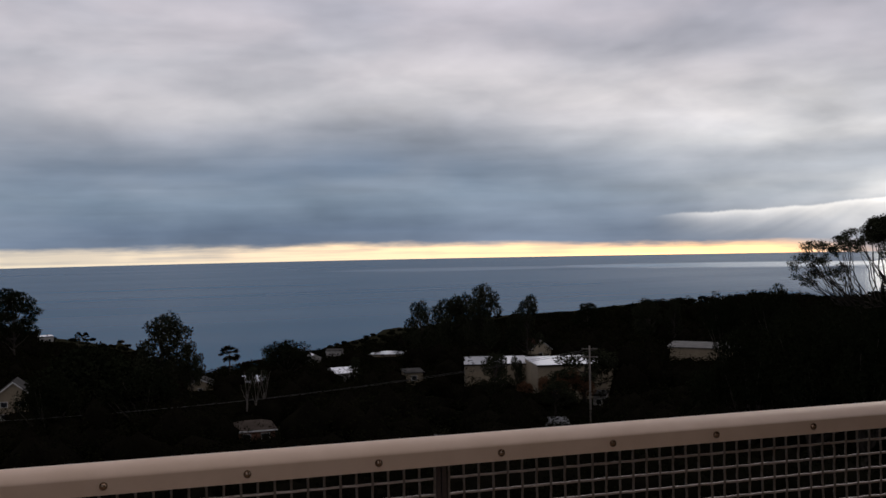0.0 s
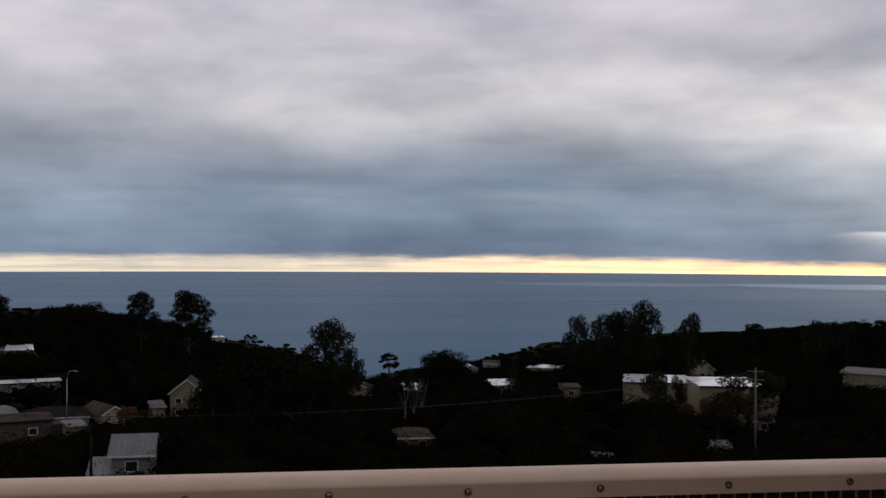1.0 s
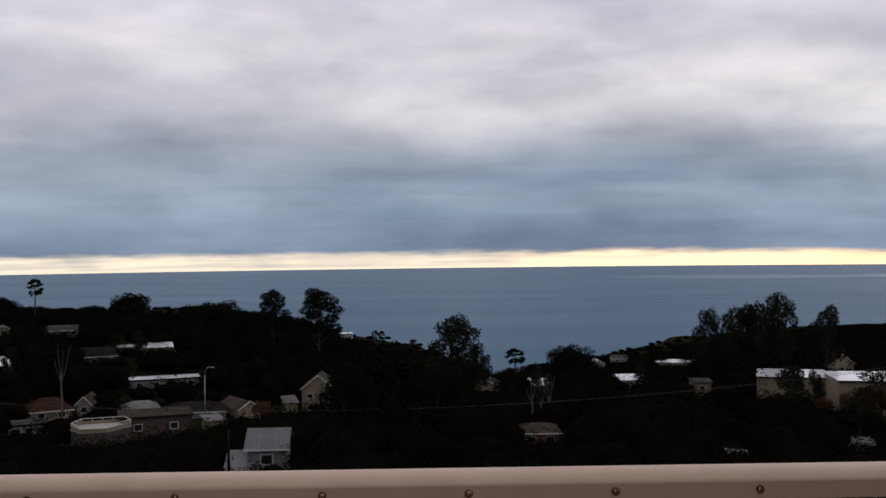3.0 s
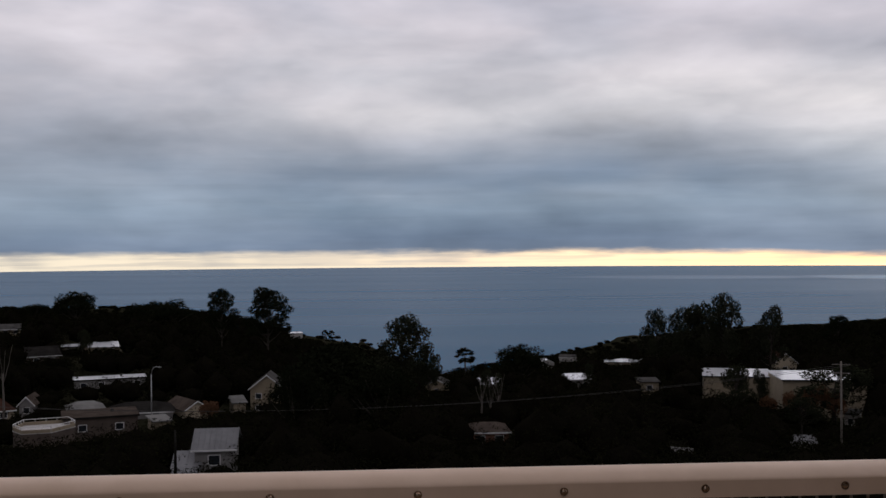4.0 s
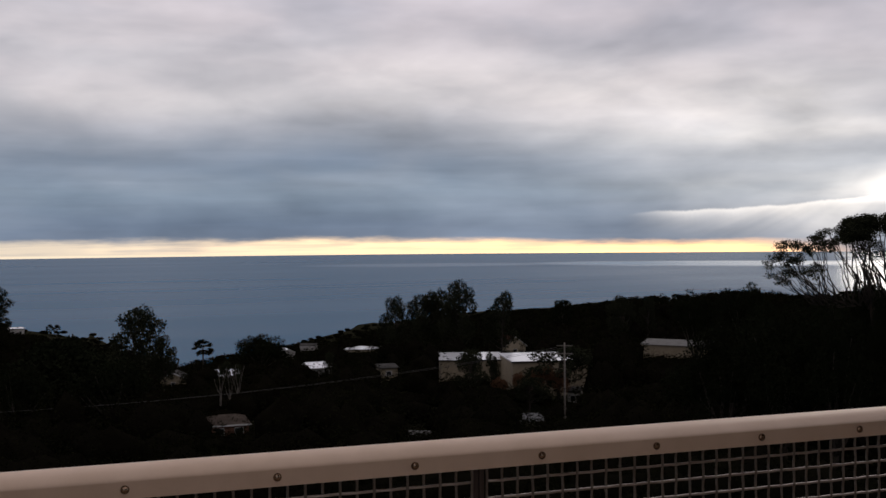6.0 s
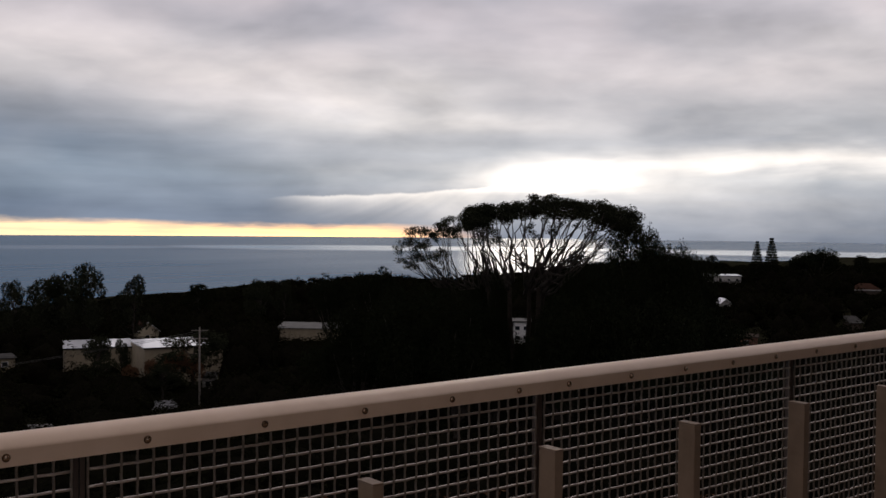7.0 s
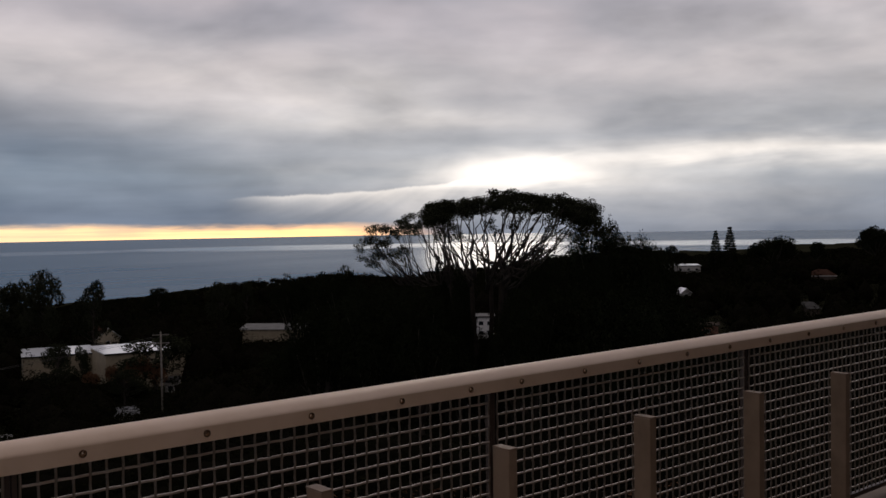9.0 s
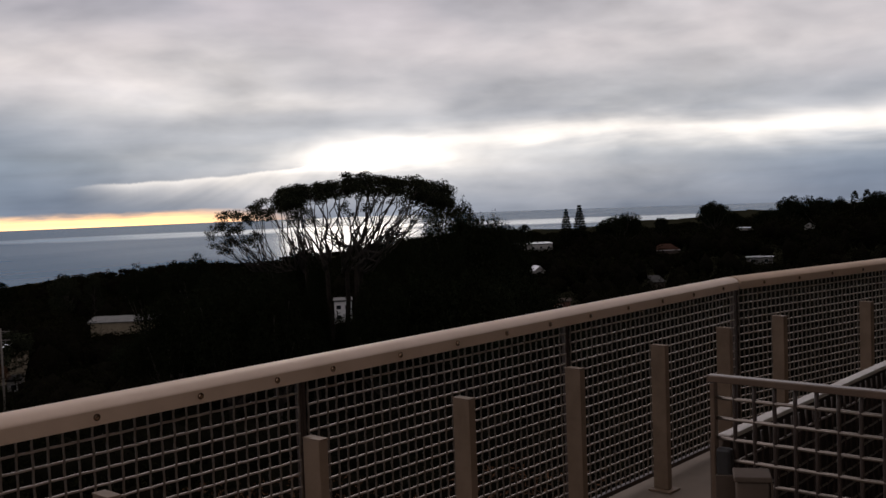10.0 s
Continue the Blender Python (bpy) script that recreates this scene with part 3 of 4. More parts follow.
def make_tree(name, label, seed, style, fine=1.0, leaves=None):
    """A tree one metre high and about one wide in its crown, to be scaled; style is round, gum or pine."""
    rng = np.random.default_rng(seed)
    tree = thing(name, label, "tree")
    blobs, limbs = [], []
    if style == "round":
        for i in range(30):
            a, k = rng.random() * 2 * math.pi, math.sqrt(rng.random())
            h = 0.50 + 0.36 * math.sqrt(max(1 - k * k, 0)) * (0.35 + 0.65 * rng.random())
            r = 0.075 + 0.085 * rng.random()
            blobs.append((0.38 * k * math.cos(a), 0.38 * k * math.sin(a), h, r * 1.2, r * 1.2, r * 0.8))
        blobs += [(0, 0, 0.55, 0.34, 0.34, 0.22)]
        for i in range(8):
            x, y, z = blobs[i][:3]
            limbs.append((bend((0, 0, 0.26), (x, y, z), 0.03, 4, rng, 0.01), 0.022, 0.004))
        limbs.append((bend((0, 0, -0.05), (0, 0, 0.3), 0, 3, rng, 0.004), 0.036, 0.026))
        count, size, mat = 8600, 0.0165, LEAF
    elif style == "gum":
        top = Vector((0.03, 0, 0.72))
        limbs.append((bend((0, 0, -0.05), top, 0.0, 6, rng, 0.012), 0.026, 0.010))
        for i in range(26):
            a, z = rng.random() * 2 * math.pi, 0.36 + 0.55 * (i / 25)
            k = 0.42 * math.sqrt(max(1 - ((z - 0.58) / 0.40) ** 2, 0.08)) * (0.35 + 0.65 * rng.random())
            r = 0.07 + 0.075 * rng.random()
            p = (k * math.cos(a), k * math.sin(a), z)
            blobs.append((*p, r * 1.25, r * 1.25, r * 0.85))
            limbs.append((bend((0.015, 0, 0.26 + 0.42 * i / 25), p, 0.02, 4, rng, 0.012), 0.010, 0.003))
        count, size, mat = 7600, 0.0165, GUM_LEAF
    else:
        limbs.append((bend((0, 0, -0.05), (0.02, 0.0, 0.86), 0.0, 5, rng, 0.01), 0.028, 0.010))
        for i in range(20):
            a, z = i * 2.4, 0.50 + 0.45 * (i / 19)
            k = (0.44 - 0.26 * (i / 19) ** 2.5) * (0.55 + 0.45 * rng.random())
            p = (k * math.cos(a), k * math.sin(a), z + 0.03 * rng.random())
            blobs.append((*p, 0.18, 0.18, 0.055))
            limbs.append((bend((0.01, 0, z - 0.16), p, 0.015, 4, rng, 0.008), 0.010, 0.003))
        count, size, mat = 9500, 0.015, LEAF
    leaf = leaf_cloud(blobs, int(count * fine), size / fine ** 0.55, rng)
    mat = leaves or mat
    grow = 1.0 / np.percentile(leaf[:, 2], 99.6)
    v, f = woody([([p * grow for p in pts], r0, r1) for pts, r0, r1 in limbs])
    piece("trunk", mesh_of("trunk", v, f, BARK, True), tree)
    piece("crown", quads("crown", leaf * (1, 1, grow), mat), tree)
    return tree


def make_palm(seed):
    rng = np.random.default_rng(seed)
    palm = thing("palm_tree", "tall fan palm with a shaggy dark crown", "palm tree")
    v, f = woody([(bend((0, 0, -0.05), (0.01, 0, 0.88), 0, 6, rng, 0.003), 0.020, 0.013)])
    piece("trunk", mesh_of("trunk", v, f, BARK, True), palm)
    verts = []
    for i in range(46):
        a, rise = i * 2.399, rng.uniform(-1.1, 1.4)
        out = Vector((math.cos(a) * math.cos(rise), math.sin(a) * math.cos(rise), math.sin(rise)))
        tip = Vector((0.01, 0, 0.88)) + out * 0.11
        side = out.cross(Vector((0, 0, 1))).normalized()
        for j in range(9):
            t = (j - 4) / 4
            d = (out * (1 - 0.4 * abs(t)) + side * t * 0.9 - Vector((0, 0, 0.18))).normalized()
            n = d.cross(out).normalized() * 0.012 if t else side * 0.012
            verts += [tip, tip + d * 0.06 + n, tip + d * 0.12 - Vector((0, 0, 0.01)), tip + d * 0.06 - n]
    piece("crown", quads("crown", [tuple(p) for p in verts], LEAF), palm)
    return palm


def make_norfolk(seed):
    rng = np.random.default_rng(seed)
    tree = thing("norfolk_pine", "tall conical pine with open whorls of branches", "tree")
    limbs = [(bend((0, 0, -0.05), (0, 0, 1.0), 0, 6, rng, 0.001), 0.02, 0.003)]
    blobs = []
    for i in range(15):
        z = 0.30 + 0.68 * i / 14
        k = 0.19 * (1 - i / 15.2) + 0.012
        for j in range(6):
            a = j * math.pi / 3 + i * 0.5
            p = (k * math.cos(a), k * math.sin(a), z + 0.02)
            limbs.append((bend((0, 0, z), p, 0.012, 2, rng), 0.005, 0.002))
            blobs.append((p[0] * 0.7, p[1] * 0.7, p[2] - 0.005, 0.010 + 0.24 * k, 0.010 + 0.24 * k, 0.016))
    v, f = woody(limbs, 4)
    piece("trunk", mesh_of("trunk", v, f, BARK, True), tree)
    piece("crown", quads("crown", leaf_cloud(blobs, 7000, 0.017, rng), LEAF), tree)
    return tree


def plant(model, label, bearing, r, height, width, seed, spread=1.0):
    """A copy of a model tree, at a bearing and distance on the land."""
    p = spot(bearing, r)
    m = Matrix.Translation(p) @ Matrix.Rotation(seed * 1.7, 4, "Z") @ Matrix.Diagonal((width * spread, width * spread, height, 1))
    ob = copy_thing(model, m)
    ob["label"] = label
    return ob


ROUND = [make_tree("broadleaf_tree", "dense dark broadleaf tree on the hillside", 11 + i, "round") for i in range(3)]
GUM = [make_tree("eucalyptus_tree", "airy eucalyptus tree with loose clumps of leaves", 31 + i, "gum") for i in range(3)]
PINE = [make_tree("pine_tree", "flat-topped pine standing on the ridge", 51 + i, "pine") for i in range(2)]
DENSE = [make_tree("broadleaf_tree", "dense dark broadleaf tree on the hillside", 91 + i, "round", 3.0) for i in range(2)]
SHRUB = [make_tree("dry_shrub", "reddish-brown dry shrub", 95, "round", 0.4, DRY)]
PALM, NORFOLK = make_palm(71), make_norfolk(81)

# bearing, distance, height, crown width
ROUND_ROWS = [
    (-2.94, 185, 17.9, 20.7), (-4.9, 165, 14.0, 9.5), (-0.08, 170, 13.6, 12.3), (7.73, 280, 13.1, 15.0), (32.13, 250, 23.4, 9.2),
    (34.64, 240, 23.8, 12.7), (52.6, 170, 25.3, 8.5), (41.0, 118, 21.5, 5.5),
    (45.82, 120, 23.5, 8.0),
]
MOUND_ROWS = [(49.7, 150, 29.0, 17.0), (50.2, 150, 30.0, 9.0), (51.3, 150, 27.8, 8.0), (51.9, 178, 26.3, 12.0), (46.8, 140, 25.5, 14.0), (47.0, 100, 21.0, 6.0), (49.0, 100, 21.4, 6.5), (45.5, 99, 20.0, 3.6), (41.5, 99, 19.3, 2.8), (45.7, 128, 21.5, 8.0), (38.5, 135, 21.0, 12.0), (40.2, 130, 20.5, 7.0), (41.35, 97, 16.4, 3.4), (44.5, 97, 16.6, 3.8), (43.0, 98, 13.2, 4.0), (36.5, 150, 22.5, 12.0),
              (39.2, 92, 17.0, 9.0), (45.6, 94, 17.5, 9.0), (47.9, 96, 18.0, 12.0), (36.6, 95, 16.5, 11.0), (33.5, 100, 15.5, 11.0), (50.5, 100, 18.5, 13.0), (53.5, 110, 18.0, 13.0)]
SHRUB_ROWS = [(22.4, 214, 6.6, 4.4), (23.2, 212, 7.2, 4.6), (23.8, 213, 8.2, 4.4), (24.6, 212, 7.0, 4.8), (21.2, 214, 5.8, 4.0), (-9.7, 207, 5.8, 5.0)]
ROUND_FAR = [
    (-16.48, 400, 14.6, 17.4), (-11.97, 390, 13.4, 24.4), (-13.31, 380, 13.0, 12.7), (-23.07, 420, 9.7, 16.4), (-18.59, 410, 7.8, 13.7),
    (31.83, 380, 19.6, 14.9), (33.9, 360, 20.6, 20.1), (58.71, 440, 17.9, 21.6), (63.71, 440, 16.8, 13.8), (63.43, 470, 18.4, 13.1),
    (64.53, 470, 13.4, 12.1), (66.52, 480, 13.5, 13.4), (67.68, 480, 18.9, 16.1), (68.93, 480, 18.1, 14.5), (69.99, 490, 16.7, 10.9),
    (72.0, 480, 16.9, 18.8),
]
GUM_ROWS = [
    (-22.6, 272, 8.6, 5.0), (-16.2, 322, 8.2, 5.0), (20.75, 226, 9.6, 4.2), (11.6, 258, 7.6, 4.0),
    (0.98, 250, 21.5, 15.6), (2.56, 245, 14.8, 6.3), (6.13, 235, 8.9, 6.0), (15.27, 330, 22.3, 10.0), (16.89, 300, 21.5, 14.1),
    (18.06, 300, 22.9, 15.1), (19.13, 290, 26.2, 12.0), (21.31, 300, 23.7, 11.1), (19.53, 205, 12.9, 8.0), (28.19, 380, 20.6, 14.0),
    (29.48, 390, 19.5, 7.4), (24.52, 215, 12.2, 15.6), (22.92, 205, 7.0, 8.0),
]
PINE_ROWS = [
    (-8.95, 350, 25.9, 10.6), (-6.4, 340, 29.7, 15.6), (24.76, 430, 19.9, 11.1), (53.27, 470, 16.2, 8.4), (60.88, 470, 14.0, 7.9),
]
PALM_ROWS = [
    (-21.35, 400, 17.0, 7.6), (-3.25, 480, 11.6, 2.7), (-2.87, 480, 11.7, 2.7), (4.63, 320, 13.3, 8.6), (70.83, 490, 18.1, 3.8),
    (71.45, 490, 18.4, 3.8),
]
NORFOLK_ROWS = [
    (55.63, 470, 22.6, 6.3), (56.38, 470, 24.0, 7.4),
]


for group, models, label, rows, spread in (
        ("broadleaf trees on the hillside", ROUND, "dense dark broadleaf tree rising out of the scrub", ROUND_ROWS + ROUND_FAR, 1.05),
        ("broadleaf trees on the hillside", DENSE, "great dark broadleaf tree in a close stand", MOUND_ROWS, 1.05),
        ("dry shrubs", SHRUB, "reddish-brown dry shrub before the tan building", SHRUB_ROWS, 1.0),
        ("eucalyptus trees on the hillside", GUM, "airy olive-green eucalyptus with ragged clumps", GUM_ROWS, 1.1),
        ("pines on the ridge", PINE, "flat-topped dark pine on the ridge", PINE_ROWS, 1.05)):
    for i, (b, r, h, w) in enumerate(rows):
        ob = plant(models[i % len(models)], label, b, r, h, w, i, spread)
        ob["group"] = group
for i, (b, r, h, w) in enumerate(PALM_ROWS):
    plant(PALM, "tall fan palm with a shaggy dark crown", b, r, h, max(w, 4.5) * 1.9, i)["group"] = "fan palms"
for i, (b, r, h, w) in enumerate(NORFOLK_ROWS):
    plant(NORFOLK, "tall conical pine with open whorls of branches", b, r, h, w * 3.3, i)["group"] = "conical pines"
for model in (*ROUND, *DENSE, *SHRUB, *GUM, *PINE, PALM, NORFOLK):
    for o in (*model.children_recursive, model):
        bpy.data.objects.remove(o)


OUTLINE = [(-13.2, 4.6), (-12.4, 3.7), (-9.7, 3.3), (-6.8, 2.0), (-4.4, 1.0), (-1.0, 0.5), (2.0, 0.0), (6.7, 0.45), (9.5, 0.9), (11.3, 1.6), (12.2, 2.6)]


def build_umbrella_tree(bearing, r, height):
    """The great spreading gum: many pale stems under a low dome of leaves."""
    rng = np.random.default_rng(5)
    tree = thing("umbrella_gum_tree", "great spreading eucalyptus, bare leaning stems under a domed crown", "tree",
                 m=Matrix.Translation(spot(bearing, r)) @ Matrix.Rotation(radians(-bearing), 4, "Z"))
    top = height
    limbs, dome, clumps = [], [], []

    def roof(x, y):
        """The upper outline of the crown: a long slope, a broad top and a blunt end."""
        return top - table(x, OUTLINE) - 1.4 * min((y / 7.0) ** 2, 1.2)

    for i in range(150):
        x, y = rng.uniform(-5.6, 11.4), 6.6 * rng.uniform(-1, 1)
        s = 0.5 + 0.55 * rng.random()
        depth = (1.0 if x < 7.5 else 2.6) * rng.random() ** 1.3 - 0.25 * math.sin(x * 2.3 + y) * rng.random()
        dome.append((x, y, roof(x, y) - 0.35 - s * 0.5 - depth, s * 1.25, s * 1.25, s * 0.6))
    for i in range(34):
        x, y = rng.uniform(7.6, 11.6), rng.uniform(-4, 4)
        s = 0.5 + 0.5 * rng.random()
        dome.append((x, y, roof(x, y) - 0.6 - 2.2 * rng.random(), s * 1.1, s * 1.1, s * 0.7))
    for i in range(120):
        x, y = rng.uniform(-12.8, -3.2), rng.uniform(-4, 4)
        z = roof(x, y) - 0.45 - rng.random() ** 1.4 * (4.2 if x < -7.5 else 1.9)
        s = 0.26 + 0.42 * rng.random()
        clumps.append((x, y, z, s * 1.25, s * 1.25, s * 0.75))
    left = len(clumps)
    for i in range(30):
        x, y = 10.5 - 15.0 * rng.random() ** 1.5, rng.uniform(-4, 4)
        s = 0.3 + 0.4 * rng.random()
        clumps.append((x, y, roof(x, y) - 2.2 - rng.random() * 2.6, s * 1.2, s * 1.2, s))
    feet = [(-3.6, 0.5), (-1.4, -0.4), (0.6, 0.3), (1.6, -0.6), (2.2, 0.8), (-7.4, 0.2)]
    for i in range(46):
        x, y = 2.6 + 8.2 * rng.uniform(-1, 1), rng.uniform(-5.5, 5.5)
        fx, fy = feet[int(np.argmin([abs(x * 0.32 - q[0] + rng.normal() * 0.9) for q in feet[:5]]))]
        start = (fx + rng.normal() * 0.25, fy, top - 10.4 + rng.uniform(-0.6, 1.6))
        limbs.append((bend(start, (x, y, roof(x, y) - 1.0), 0.55 + 0.08 * abs(x - fx), 8, rng, 0.24), 0.10 + 0.07 * rng.random(), 0.03))
    for c in clumps[:left:2]:
        fx, fy = feet[5] if c[0] < -7.5 else feet[0]
        limbs.append((bend((fx + rng.normal() * 1.1, fy, top - 10.2), c[:3], 0.5, 6, rng, 0.16), 0.075, 0.02))
    for c in clumps[left:]:
        limbs.append((bend((feet[4][0], feet[4][1], top - 8.5), c[:3], 0.7, 6, rng, 0.13), 0.08, 0.02))
    v, f = woody(limbs, 5)
    piece("limb", mesh_of("limb", v, f, BARK, True), tree)
    trunks = [(bend((x * 0.4, y, -0.6), (x, y, top - 10.0), 0.0, 5, rng, 0.12), 0.38, 0.24) for x, y in feet]
    v, f = woody(trunks, 8)
    piece("trunk", mesh_of("trunk", v, f, SHADED_BARK, True), tree)
    leaf = np.concatenate([leaf_cloud(dome, 46000, 0.10, rng, 0.3), leaf_cloud(clumps, 21000, 0.085, rng, 0.15)])
    piece("crown", quads("crown", leaf, GUM_LEAF), tree)


def build_bare_tree(bearing, r, height, seed=9):
    rng = np.random.default_rng(seed)
    tree = thing("bare_tree", "bare pale tree with a few forked limbs", "tree", m=Matrix.Translation(spot(bearing, r)))
    v, f = woody([(bend((0, 0, -0.5), (0, 0, height * 0.66), 0, 5, rng, 0.05), 0.26, 0.16)])
    piece("trunk", mesh_of("trunk", v, f, PALE_BARK, True), tree)
    limbs = []
    for x, y, z in ((1.9, 0.3, 1.0), (-1.6, 0.5, 0.82), (0.8, -0.9, 0.94), (-0.6, -0.4, 1.02)):
        limbs.append((bend((0, 0, height * 0.55), (x * height / 18, y * height / 18, height * z), 0.03 * height, 5, rng, 0.006 * height), 0.07, 0.02))
    v, f = woody(limbs)
    piece("branches", mesh_of("branches", v, f, PALE_BARK, True), tree)


build_umbrella_tree(42.93, 105, 28.35)
build_bare_tree(-20.1, 215, 16.5)

for k, (b, h) in enumerate(((5.55, 11.5), (6.05, 10.0), (6.5, 12.0))):
    build_bare_tree(b, 190, h, 20 + k)

# ---- houses ----
WHITE_ROOF = material("white_roof", (0.86, 0.87, 0.88), (0.92, 0.93, 0.94), 0.16, 0.25, scale=0.25, fine=5.0, bump=0.05, depth=0.02)
WHITE_WALL = material("white_wall", (0.32, 0.30, 0.275), (0.46, 0.435, 0.40), 0.7, scale=0.5, fine=12.0, bump=0.1, depth=0.02)
TAN_WALL = material("tan_wall", (0.20, 0.160, 0.105), (0.29, 0.238, 0.160), 0.85, scale=0.4, fine=10.0, bump=0.2, depth=0.02, vary=0.3)
GREY_WALL = material("grey_wall", (0.17, 0.16, 0.15), (0.25, 0.24, 0.225), 0.85, scale=0.4, fine=10.0, bump=0.2, depth=0.02)
BROWN_WALL = material("brown_wall", (0.055, 0.040, 0.031), (0.092, 0.069, 0.053), 0.9, scale=0.5, fine=10.0, bump=0.2, depth=0.02)
BRICK_WALL = material("brick_wall", (0.16, 0.075, 0.05), (0.26, 0.13, 0.09), 0.9, scale=0.6, fine=12.0, bump=0.3, depth=0.02)
RED_ROOF = material("red_tile", (0.032, 0.017, 0.012), (0.062, 0.033, 0.024), 0.8, scale=0.5, fine=9.0, bump=0.5, depth=0.04, spec=0.0)
BROWN_ROOF = material("brown_shingle", (0.04, 0.032, 0.026), (0.085, 0.068, 0.055), 0.8, scale=0.4, fine=9.0, bump=0.5, depth=0.04, spec=0.0)
GREY_ROOF = material("grey_roofing", (0.045, 0.043, 0.040), (0.09, 0.086, 0.08), 0.7, scale=0.4, fine=8.0, bump=0.3, depth=0.03, spec=0.0)
METAL_ROOF = material("ribbed_metal", (0.10, 0.10, 0.10), (0.17, 0.17, 0.17), 0.5, 0.2, scale=0.5, fine=8.0, bump=0.1, depth=0.02, spec=0.25)
DARK_ROOF = material("dark_roofing", (0.012, 0.011, 0.010), (0.028, 0.026, 0.023), 0.8, scale=0.4, fine=8.0, bump=0.3, depth=0.03, spec=0.0)
PALE_ROOF = material("pale_roofing", (0.13, 0.127, 0.118), (0.21, 0.205, 0.19), 0.7, scale=0.4, fine=8.0, bump=0.3, depth=0.03, spec=0.0)
CREAM_WALL = material("cream_wall", (0.33, 0.27, 0.185), (0.45, 0.38, 0.27), 0.85, scale=0.4, fine=10.0, bump=0.2, depth=0.02)
FRAME = material("white_frame", (0.55, 0.54, 0.52), (0.72, 0.71, 0.68), 0.5, scale=2.0, fine=20.0, bump=0.0)
GLASS = material("window_glass", (0.015, 0.017, 0.02), (0.03, 0.033, 0.038), 0.08, scale=0.5, fine=3.0, bump=0.0)


def slab(corners, thick):
    """A sheet with thickness under four corners."""
    bm = bmesh.new()
    hi = [bm.verts.new(c) for c in corners]
    lo = [bm.verts.new((c[0], c[1], c[2] - thick)) for c in corners]
    bm.faces.new(hi)
    bm.faces.new(lo[::-1])
    n = len(corners)
    for i in range(n):
        bm.faces.new((hi[i], lo[i], lo[(i + 1) % n], hi[(i + 1) % n]))
    bmesh.ops.recalc_face_normals(bm, faces=bm.faces)
    return bm


def window(house, x, z, w, h, y):
    frame_bm = bmesh.new()
    t = 0.11
    for x0, x1, z0, z1 in ((x - w / 2, x + w / 2, z + h / 2 - t, z + h / 2), (x - w / 2, x + w / 2, z - h / 2, z - h / 2 + t),
                           (x - w / 2, x - w / 2 + t, z - h / 2 + t, z + h / 2 - t), (x + w / 2 - t, x + w / 2, z - h / 2 + t, z + h / 2 - t)):
        block(frame_bm, x0, y - 0.06, z0, x1, y + 0.02, z1)
    win = part("window", frame_bm, FRAME, house)
    part("pane", box(x - w / 2 + t, y - 0.02, z - h / 2 + t, x + w / 2 - t, y + 0.03, z + h / 2 - t), GLASS, win)


def seams(home, roof_mat, width, over, low, high, reach):
    """Raised seams up a ribbed metal roof."""
    if roof_mat != METAL_ROOF:
        return
    rise, run = math.atan2(high - low, reach + over), math.hypot(high - low, reach + over)
    rib = mesh_of("roof_seam", [(x, y, z) for x in (-0.035, 0.035) for y in (0, run) for z in (0.004, 0.06)],
                  [(0, 1, 3, 2), (4, 6, 7, 5), (0, 4, 5, 1), (2, 3, 7, 6), (1, 5, 7, 3), (0, 2, 6, 4)], roof_mat)
    count = max(int(width / 0.5), 4)
    for i in range(count):
        x = -width / 2 - over + 0.1 + (width + 2 * over - 0.2) * i / (count - 1)
        piece("roof_seam", rib, home, m=Matrix.Translation((x, -over, low)) @ Matrix.Rotation(rise, 4, "X"))


